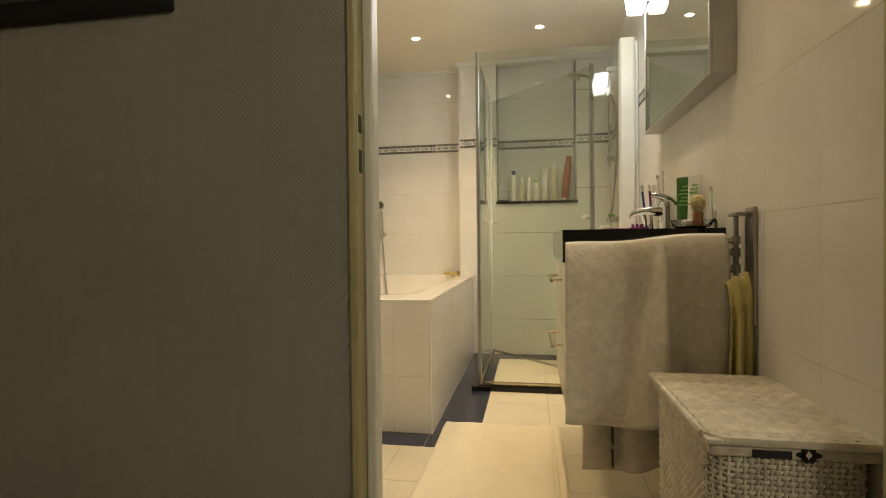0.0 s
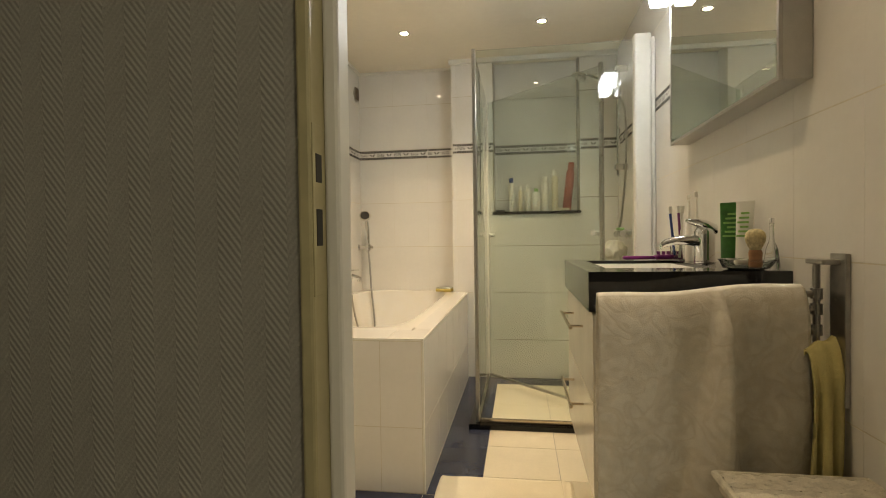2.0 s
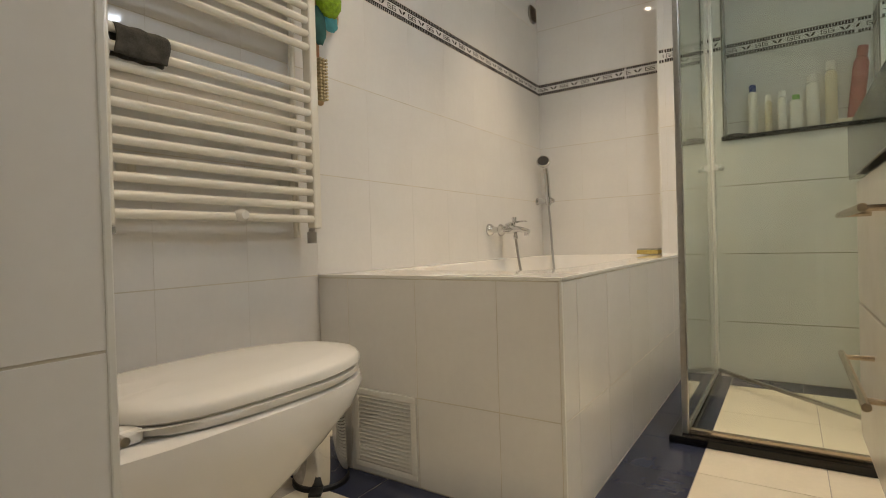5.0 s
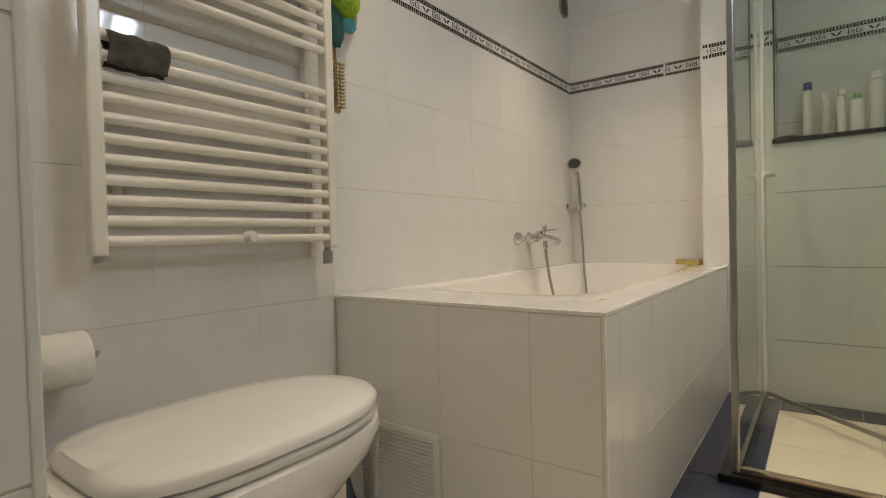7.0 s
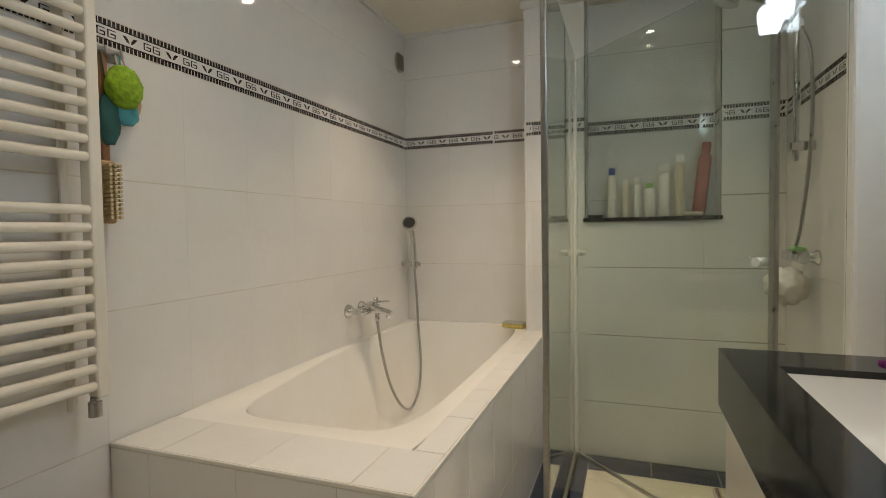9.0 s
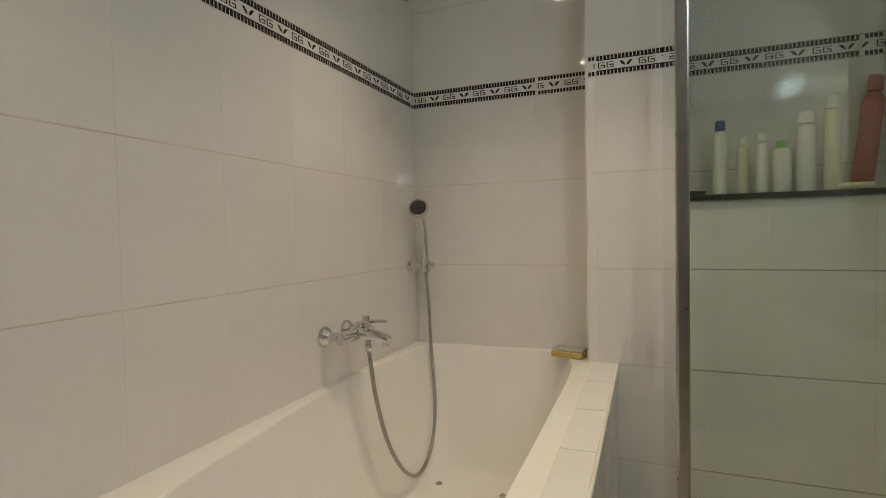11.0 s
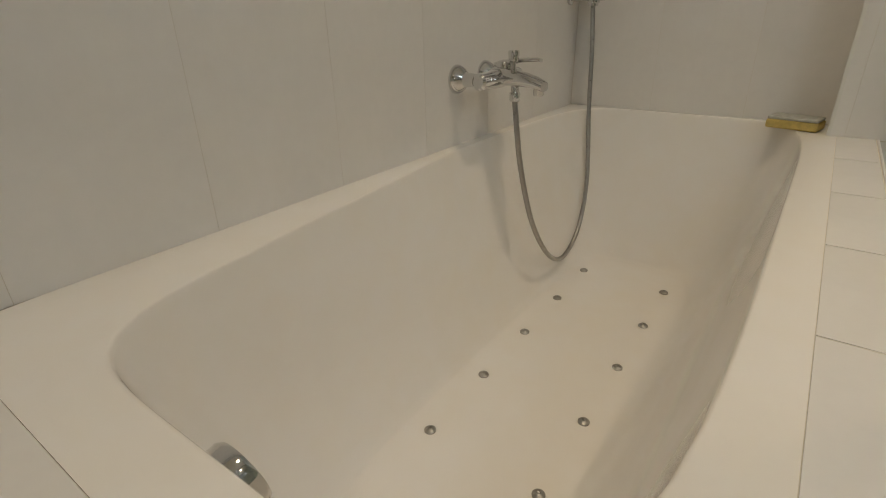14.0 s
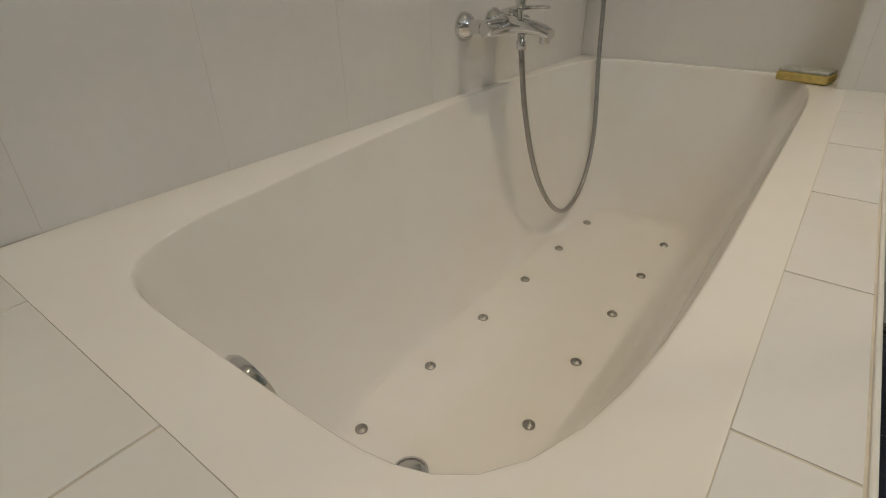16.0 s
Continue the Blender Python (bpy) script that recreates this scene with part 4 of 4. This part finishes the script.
for y in (-0.085, 0.085):
    part("stem", tubed([(0.02, y, 0.028), (-0.02, y, 0.045)], 0.007), CHROME, vl)
    bmq = bmesh.new()
    rs = []
    for zz, w in ((-0.012, 0.032), (0.0, 0.036), (0.085, 0.046)):
        rs.append([bmq.verts.new((-0.062 + sx * w, y + sy * w, zz)) for sx, sy in ((-1, -1), (1, -1), (1, 1), (-1, 1))])
    for a, b in zip(rs, rs[1:]):
        for i in range(4):
            bmq.faces.new((a[i], a[(i + 1) % 4], b[(i + 1) % 4], b[i]))
    bmq.faces.new(rs[0][::-1])
    bmq.faces.new(rs[-1])
    part("shade", bmq, LIT_COOL, vl, "lit frosted white glass shade")

# swivel towel rail with towels
tr = thing("towel_rail", XR, -0.845, 0, "steel swivel towel rail with four arms", "towel rail")
part("wall_plate", boxed(-0.012, -0.001, -0.03, 0.03, 0.70, 1.05, bevel=0.002), STEEL, tr)
part("pivot", tubed([(-0.03, 0.05, 0.73), (-0.03, 0.05, 1.03)], 0.008, 14), STEEL, tr, smooth=True)
for z in (0.72, 1.03):
    part("bracket", boxed(-0.05, -0.01, -0.012, 0.062, z - 0.006, z + 0.006, bevel=0.003), STEEL, tr)
ARMS = [(0.952, 2), (0.915, 5), (0.865, 8), (0.80, 10)]
for z, a in ARMS:
    dx, dy = -0.455 * math.cos(radians(a)), 0.455 * math.sin(radians(a))
    arm = part("arm", tubed([(-0.03, 0.05, z), (-0.045 + dx, 0.05 + dy, z - 0.022)], 0.009, 12), STEEL, tr, smooth=True)
    part("collar", turned([(0.013, -0.013), (0.013, 0.013)], Matrix.Translation((-0.03, 0.05, z)), 16), STEEL, tr)


def towel(name, x0, x1, y, ztop, front, back, mat, label, seed, flare=0.0, pleat=1.0):
    """Cloth folded over an arm along x, with soft vertical folds."""
    t = thing(name, 0, 0, 0, label, "towel")
    b = bmesh.new()

    def f(u, v):
        n = noise.noise(Vector((u * 3.1 + seed, v * 1.2, seed)))
        n2 = noise.noise(Vector((u * 7 + seed, v * 3.5, seed + 5)))
        x = x0 + (x1 - x0) * u
        total = front + back
        d = v * total - front
        hang = abs(d)
        side = -1 if d < 0 else 1
        rr = 0.020
        w = min(1, hang / 0.03)
        yy = y + side * rr * math.sin(w * math.pi / 2) + (0.018 * n + 0.008 * n2) * min(1, hang / 0.25)
        # a loose pleat that opens downwards from the middle of the rail
        off = u - 0.60
        spread = -off / (0.02 + 0.40 * hang) if off < 0 else off / (0.012 + 0.16 * hang)
        yy -= 0.062 * max(0.0, 1 - spread) * min(1, 0.3 + hang / 0.12) * (1 if side < 0 else 0) * pleat
        yy += 0.012 * math.sin(u * 15 + 5 * hang + seed) * min(1, hang / 0.3)
        yy += side * flare * hang - 0.016 * min(1, hang / 0.06) * (1 if side < 0 else 0)
        z = ztop + rr * math.cos(w * math.pi / 2) - hang + 0.010 * n * min(1, hang / 0.3) + 0.004 * math.sin(u * 9 + seed) + 0.030 * (u - 0.5)
        x += 0.010 * n2 * hang + (u - 0.5) * 0.02 * hang
        return Vector((x, yy, z))
    grid_face(b, f, 60, 70)
    ob = part("cloth", b, mat, t, smooth=True, flat_angle=180)
    s = ob.modifiers.new("thick", "SOLIDIFY")
    s.thickness, s.offset = 0.007, 0
    return t


towel("bath_towel", 1.520, 2.0, -0.785, 0.944, 0.560, 0.48, TERRY, "beige jacquard bath towel hanging over a rail", 1.3)
t2 = towel("hand_towel", 1.575, 1.975, -0.725, 0.79, 0.565, 0.40, TERRY_P, "pale towel with dark stitching hanging below", 7.7, 0.03, pleat=0.0)
for z in (0.33, 0.255):
    part("stitching", boxed(1.66, 1.664, -0.800, -0.765, z - 0.03, z + 0.025), BLACK, t2, "dark stitched line")
towel("yellow_towel", 1.985, 2.045, -0.835, 0.825, 0.44, 0.38, TERRY_Y, "yellow terry towel hanging next to the wall", 4.1, pleat=0.0)


# wicker hamper
HX0, HX1, HY0, HY1, HZ = 1.75, 2.062, -1.42, -0.935, 0.575
hm = thing("laundry_hamper", 0, 0, 0, "white painted wicker laundry hamper with cloth lining", "basket")
part("core", boxed(HX0 + 0.03, HX1 - 0.03, HY0 + 0.03, HY1 - 0.03, 0.02, 0.53), WICKER_IN, hm)
cx, cy, hx, hy = (HX0 + HX1) / 2, (HY0 + HY1) / 2, (HX1 - HX0) / 2 - 0.012, (HY1 - HY0) / 2 - 0.012
RC = 0.05


def perimeter(n):
    """Points with outward normals round the rounded rectangle."""
    out = []
    segs = [(cx + hx, cy - hy + RC, cx + hx, cy + hy - RC), None, (cx + hx - RC, cy + hy, cx - hx + RC, cy + hy), None, (cx - hx, cy + hy - RC, cx - hx, cy - hy + RC), None, (cx - hx + RC, cy - hy, cx + hx - RC, cy - hy), None]
    pts = []
    for i, s in enumerate(segs):
        if s:
            ln = math.hypot(s[2] - s[0], s[3] - s[1])
            k = max(2, int(ln / 0.004))
            nx, ny = [(1, 0), (0, 1), (-1, 0), (0, -1)][i // 2]
            pts += [(s[0] + (s[2] - s[0]) * j / k, s[1] + (s[3] - s[1]) * j / k, nx, ny) for j in range(k)]
        else:
            q = i // 2
            ccx, ccy = [(cx + hx - RC, cy + hy - RC), (cx - hx + RC, cy + hy - RC), (cx - hx + RC, cy - hy + RC), (cx + hx - RC, cy - hy + RC)][q]
            a0 = [0, 90, 180, 270][q]
            for j in range(16):
                a = radians(a0 + 90 * j / 16)
                pts.append((ccx + RC * math.cos(a), ccy + RC * math.sin(a), math.cos(a), math.sin(a)))
    return pts


PER = perimeter(0)
STAKES = 112
per_len = len(PER)
bm_w = [bmesh.new(), bmesh.new()]
rows_w = 48
for r in range(rows_w):
    z = 0.022 + r * 0.0106
    vs = []
    bmw = bm_w[r % 2]
    for i in range(0, per_len):
        x, y, nx, ny = PER[i]
        o = 0.0036 * math.cos(2 * math.pi * i / per_len * STAKES / 2 + math.pi * r)
        c = Vector((x + nx * o, y + ny * o, z))
        nn = Vector((nx, ny, 0))
        vs.append([bmw.verts.new(c + nn * 0.0035), bmw.verts.new(c + Vector((0, 0, 0.0047))), bmw.verts.new(c - nn * 0.0035), bmw.verts.new(c - Vector((0, 0, 0.0047)))])
    for a, b in zip(vs, vs[1:] + vs[:1]):
        for k in range(4):
            bmw.faces.new((a[k], a[(k + 1) % 4], b[(k + 1) % 4], b[k]))
for b in bm_w:
    tagged(part("weave", b, WICKER, hm, smooth=True, flat_angle=100), kind="stuff")
for i in range(STAKES):
    x, y, nx, ny = PER[int(i * per_len / STAKES)]
    part("stake", tubed([(x, y, 0.0), (x, y, 0.53)], 0.0035, 6), WICKER, hm)
part("lining_band", boxed(HX0 + 0.004, HX1 - 0.004, HY0 + 0.002, HY1 - 0.004, 0.528, 0.552, bevel=0.006), TERRY_P, hm, "cream cloth lining band")
# dark flower print on the lining
FX = 1.93
for k in range(6):
    pe = part("petal_print", turned([(0.009, 0), (0.009, 0.002)], Matrix.Diagonal((1, 0.6, 1, 1)), 10), BLACK, hm, "black flower print on cloth")
    a = 60 * k
    pe.matrix_local = pose(FX + 0.014 * math.cos(radians(a)), HY0 + 0.003, 0.540 + 0.009 * math.sin(radians(a)), 90, a, 0)
part("print_band", boxed(FX - 0.10, FX - 0.03, HY0 - 0.0005, HY0 + 0.002, 0.531, 0.546, bevel=0.0005), RUBBER, hm, "dark grey printed band")
lid = part("lid", boxed(HX0 - 0.004, HX1, HY0 - 0.006, HY1 + 0.004, 0.553, 0.5640, bevel=0.003), WICKER, hm)
part("lid_rim", tubed([(HX0, HY0 + 0.03, 0.563), (HX0, HY1, 0.563), (HX1 - 0.006, HY1, 0.563), (HX1 - 0.006, HY0, 0.563), (HX0 + 0.03, HY0, 0.563), (HX0, HY0 + 0.03, 0.563)], 0.009, 8), WICKER, lid, smooth=True)
strand = []
for i in range(22):
    b = bmesh.new()
    y0 = HY0 + 0.012 + i * (HY1 - HY0 - 0.02) / 22
    pts = [(HX0 + 0.004 + (HX1 - HX0 - 0.012) * k / 40, y0 + 0.0108, 0.5675 + 0.0022 * math.cos(math.pi * k / 2.5 + math.pi * i)) for k in range(41)]
    rs = [[b.verts.new((p[0], p[1] - 0.0122, p[2])), b.verts.new((p[0], p[1], p[2] + 0.006)), b.verts.new((p[0], p[1] + 0.0122, p[2])), b.verts.new((p[0], p[1], p[2] - 0.005))] for p in pts]
    for a, c in zip(rs, rs[1:]):
        for k in range(4):
            b.faces.new((a[k], a[(k + 1) % 4], c[(k + 1) % 4], c[k]))
    part("lid_strand", b, WICKER, lid, smooth=True)

# bath mats
for (x0, x1, y0, y1, lb) in ((0.955, 1.545, -1.0, 0.17, "cream cotton bath mat lying on the floor tiles"),):
    t = thing("bath_mat", 0, 0, 0, lb, "bath mat")
    b = bmesh.new()
    grid_face(b, lambda u, v: Vector((x0 + (x1 - x0) * u + 0.006 * noise.noise(Vector((v * 5, u, 0))), y0 + (y1 - y0) * v + 0.006 * noise.noise(Vector((u * 5, v, 3))), 0.012 + 0.004 * noise.noise(Vector((u * 6, v * 9, 1))) - (0.0115 if min(u, v, 1 - u, 1 - v) < 0.001 else 0))), 60, 90)
    part("mat_cloth", b, MAT_C, t, smooth=True, flat_angle=180)
    part("hem", boxed(x0 + 0.54, x0 + 0.555, y0 + 0.01, y1 - 0.01, 0.012, 0.019, bevel=0.003), MAT_C, t)

# downlights
first = None
for x, y in DOWNLIGHTS:
    if first is None:
        first = thing("downlight", x, y, ZC, "recessed ceiling spotlight with chrome ring, lit", "lamp", group="ceiling spotlights")
        part("ring", turned([(0.026, -0.0005), (0.030, -0.006), (0.040, -0.004), (0.041, -0.0005)], None, 28), CHROME, first, smooth=True)
        part("lens", turned([(0.026, -0.002), (0.024, -0.004), (0.01, -0.005)], None, 24), LIT, first, "glowing lens")
    else:
        copy_thing(first, pose(x, y, ZC))


# ---- tiles ----
TILE_MESH = {}


def tile_mesh(w, h, mat, t=D, ch=0.0003):
    key = (round(w, 4), round(h, 4), mat.name)
    if key not in TILE_MESH:
        me = bpy.data.meshes.new("tile")
        a, b = w / 2, h / 2
        v = [(-a, t, -b), (a, t, -b), (a, t, b), (-a, t, b), (-a, ch, -b), (a, ch, -b), (a, ch, b), (-a, ch, b), (-a + ch, 0, -b + ch), (a - ch, 0, -b + ch), (a - ch, 0, b - ch), (-a + ch, 0, b - ch)]
        f = [(8, 9, 10, 11)]
        for o in (0, 4):
            for i in range(4):
                f.append((o + i, o + (i + 1) % 4, o + 4 + (i + 1) % 4, o + 4 + i))
        me.from_pydata(v, [], f)
        me.materials.append(mat)
        TILE_MESH[key] = me
    return TILE_MESH[key]


def lay(parent, m, w, h, mat):
    ob = new("tile", tile_mesh(w, h, mat))
    ob.parent = parent
    ob.matrix_world = m
    return ob


G = 0.0032
ROWS_Z = [0, 0.300, 0.665, 1.030, 1.395, 1.760, 1.836, 2.201, ZC]


def border_ink_mesh():
    b = bmesh.new()
    for z in (-0.0285, 0.0285):
        s = 1 if z > 0 else -1
        for i in range(22):
            x = -TW / 2 + 0.0066 + i * 0.01309
            box(b, x - 0.0050, x + 0.0050, -0.0006, 0.001, z - 0.0076, z + 0.0076)
        box(b, -TW / 2 + 0.003, TW / 2 - 0.003, -0.0006, 0.001, z - s * 0.0092 - 0.0018, z - s * 0.0092 + 0.0018)
    for i in range(4):
        x = -TW / 2 + 0.036 + i * 0.072
        if i % 2 == 0:
            for s in (-0.0155, 0.0155):
                box(b, x + s - 0.0125, x + s + 0.0125, -0.0006, 0.001, 0.0115, 0.0150)
                box(b, x + s - 0.0125, x + s + 0.0125, -0.0006, 0.001, -0.0150, -0.0115)
                box(b, x + s - 0.0125, x + s - 0.0085, -0.0006, 0.001, -0.0115, 0.0115)
                box(b, x + s - 0.003, x + s + 0.0125, -0.0006, 0.001, -0.0030, 0.0025)
                box(b, x + s + 0.0085, x + s + 0.0125, -0.0006, 0.001, -0.0115, -0.0030)
        else:
            for s in (-1, 1):
                vs = [b.verts.new((x + s * px, -0.0006, pz)) for px, pz in ((0.002, -0.015), (0.012, -0.008), (0.024, 0.013), (0.012, 0.012), (0.004, -0.002))]
                b.faces.new(vs if s < 0 else vs[::-1])
    for v in b.verts:
        if abs(v.co.z) < 0.016:
            v.co.z *= 0.72
    me = bpy.data.meshes.new("border_print")
    b.to_mesh(me)
    b.free()
    me.materials.append(BORDER_INK)
    return me


INK = border_ink_mesh()


def tile_plane(parent, m, u0, u1, first, z0=0.0, z1=ZC, skip=None, rows=ROWS_Z, gap=G, side_gap=0.0005):
    """Tiles on the plane m: local x along, z up, face at y=0 looking to -y. first: where a vertical joint lies."""
    edges = [u0]
    u = first + math.ceil((u0 - first) / TW + 1e-6) * TW
    while u < u1 - 1e-4:
        edges.append(u)
        u += TW
    edges.append(u1)
    for a, b in zip(rows, rows[1:]):
        za, zb = max(a, z0), min(b, z1)
        if zb - za < 0.012:
            continue
        border = abs(a - 1.760) < 1e-6
        for c, d in zip(edges, edges[1:]):
            if d - c < 0.012 or (skip and skip((c + d) / 2, (za + zb) / 2)):
                continue
            t = lay(parent, m @ pose((c + d) / 2, 0, (za + zb) / 2), d - c - side_gap, zb - za - gap, TILE)
            if border and zb - za > 0.07:
                if d - c < TW - 0.01:
                    me = INK.copy()
                    b2 = bmesh.new()
                    b2.from_mesh(me)
                    gone = [v for v in b2.verts if abs(v.co.x) > (d - c) / 2 - 0.002]
                    bmesh.ops.delete(b2, geom=gone, context="VERTS")
                    b2.to_mesh(me)
                    b2.free()
                else:
                    me = INK
                o = new("border_print", me)
                o.parent = t
                o.matrix_parent_inverse = Matrix()


left_m = pose(0, 0, 0, 0, 0, 90)            # local x = world y, face towards +x
tile_plane(wall_left, left_m, YF + 0.47, YB, -0.0, skip=lambda u, z: u > 0.02 and z < 0.4)
tile_plane(wall_left, left_m, YF, YF + 0.47, -0.0, z0=1.416)
tile_plane(wall_back, pose(0, YB, 0), 0.0, 0.806, 0.0, z0=0.45)
tile_plane(wall_column, pose(0, YC, 0), 0.8075, 1.128, 0.84)
tile_plane(wall_shower, pose(0, YC, 0), 1.128, 1.783, 1.128, z1=1.274, gap=0.005, side_gap=0.001)
tile_plane(wall_shower, pose(0, YC, 0), 1.783, XR, 1.783, gap=0.006)
tile_plane(wall_shower, pose(0, YB - 0.01, 0), 1.128, 1.783, 1.128, z0=1.296)
tile_plane(wall_column, pose(1.136, 0, 0, 0, 0, 90), YC + 0.001, YB - 0.01, YC, z0=1.296)
tile_plane(wall_shower, pose(1.776, 0, 0, 0, 0, -90), -(YB - 0.01), -YC - 0.001, -YC, z0=1.296)
tile_plane(wall_column, pose(0.807, 0, 0, 0, 0, -90), -YB, -YC - 0.001, -YC, z0=0.6)
right_m = pose(XR, 0, 0, 0, 0, -90)         # local x = -world y, face towards -x
tile_plane(wall_right, right_m, -YC, -YF, 0.629)
tile_plane(box_wall, pose(0.82, 0, 0, 0, 0, 90), YF, -1.03, -1.03, z1=1.40)
tile_plane(box_wall, pose(0, -1.03, 0, 0, 0, 180), -0.82, 0.0, -0.82, z1=1.40)
# bath surround
BR = [0, 0.283, RIM - 0.011]
tile_plane(tub, pose(0, 0, 0), 0.002, 0.904, 0.144, z1=RIM - 0.011, rows=BR, side_gap=0.0022)
tile_plane(tub, pose(0.913, 0, 0, 0, 0, 90), 0.009, YC, 0.115, z1=RIM - 0.011, rows=BR, side_gap=0.0022)


def deck(parent, x0, x1, y0, y1, z):
    """A flat tile, face up."""
    return lay(parent, pose((x0 + x1) / 2, (y0 + y1) / 2, z, -90, 0, 0), x1 - x0 - G, y1 - y0 - G, TILE)


for a, b in ((0.003, 0.177), (0.177, 0.465), (0.465, 0.753), (0.753, 0.908)):
    deck(tub, a, b, 0.005, 0.216, RIM)
ye = [0.217, 0.475, 0.758, 1.041, 1.329, 1.617, YC]
for a, b in zip(ye, ye[1:]):
    deck(tub, 0.822, 0.908, a, b, RIM)


# floor: dark blue band round the bath and shower, cream field
def floor_tile(x0, x1, y0, y1, mat):
    if x1 - x0 < 0.01 or y1 - y0 < 0.01:
        return
    lay(floor, pose((x0 + x1) / 2, (y0 + y1) / 2, 0, -90, 0, 0), x1 - x0 - 0.003, y1 - y0 - 0.003, mat)


for i in range(-1, 7):
    y0 = -0.10 + 0.30 * i
    if i == -1:
        continue
    floor_tile(0.915, 1.147, max(y0, 0.0), min(y0 + 0.30, YC), FLOOR_B)
for i in range(4):
    x0 = 0.003 + 0.30 * i
    floor_tile(x0, min(x0 + 0.30, 1.147), -0.16, -0.002, FLOOR_B)
for i in range(3):
    floor_tile(1.147 + 0.31 * i, min(1.147 + 0.31 * (i + 1), XR), 1.70, YC, FLOOR_B)
for i in range(4):
    x0 = 1.147 + 0.35 * i
    for k in range(-6, 7):
        y0 = 0.42 + 0.35 * k - 0.58
        floor_tile(x0, min(x0 + 0.35, XR), max(y0, YF), min(y0 + 0.35, 1.70), FLOOR_W)
for i in range(4):
    x0 = 0.097 + 0.35 * i - 0.0
    for k in range(-4, 0):
        y1 = -0.16 + 0.35 * (k + 1)
        floor_tile(max(x0, 0), min(x0 + 0.35, 1.147), max(y1 - 0.35, YF), y1, FLOOR_W)
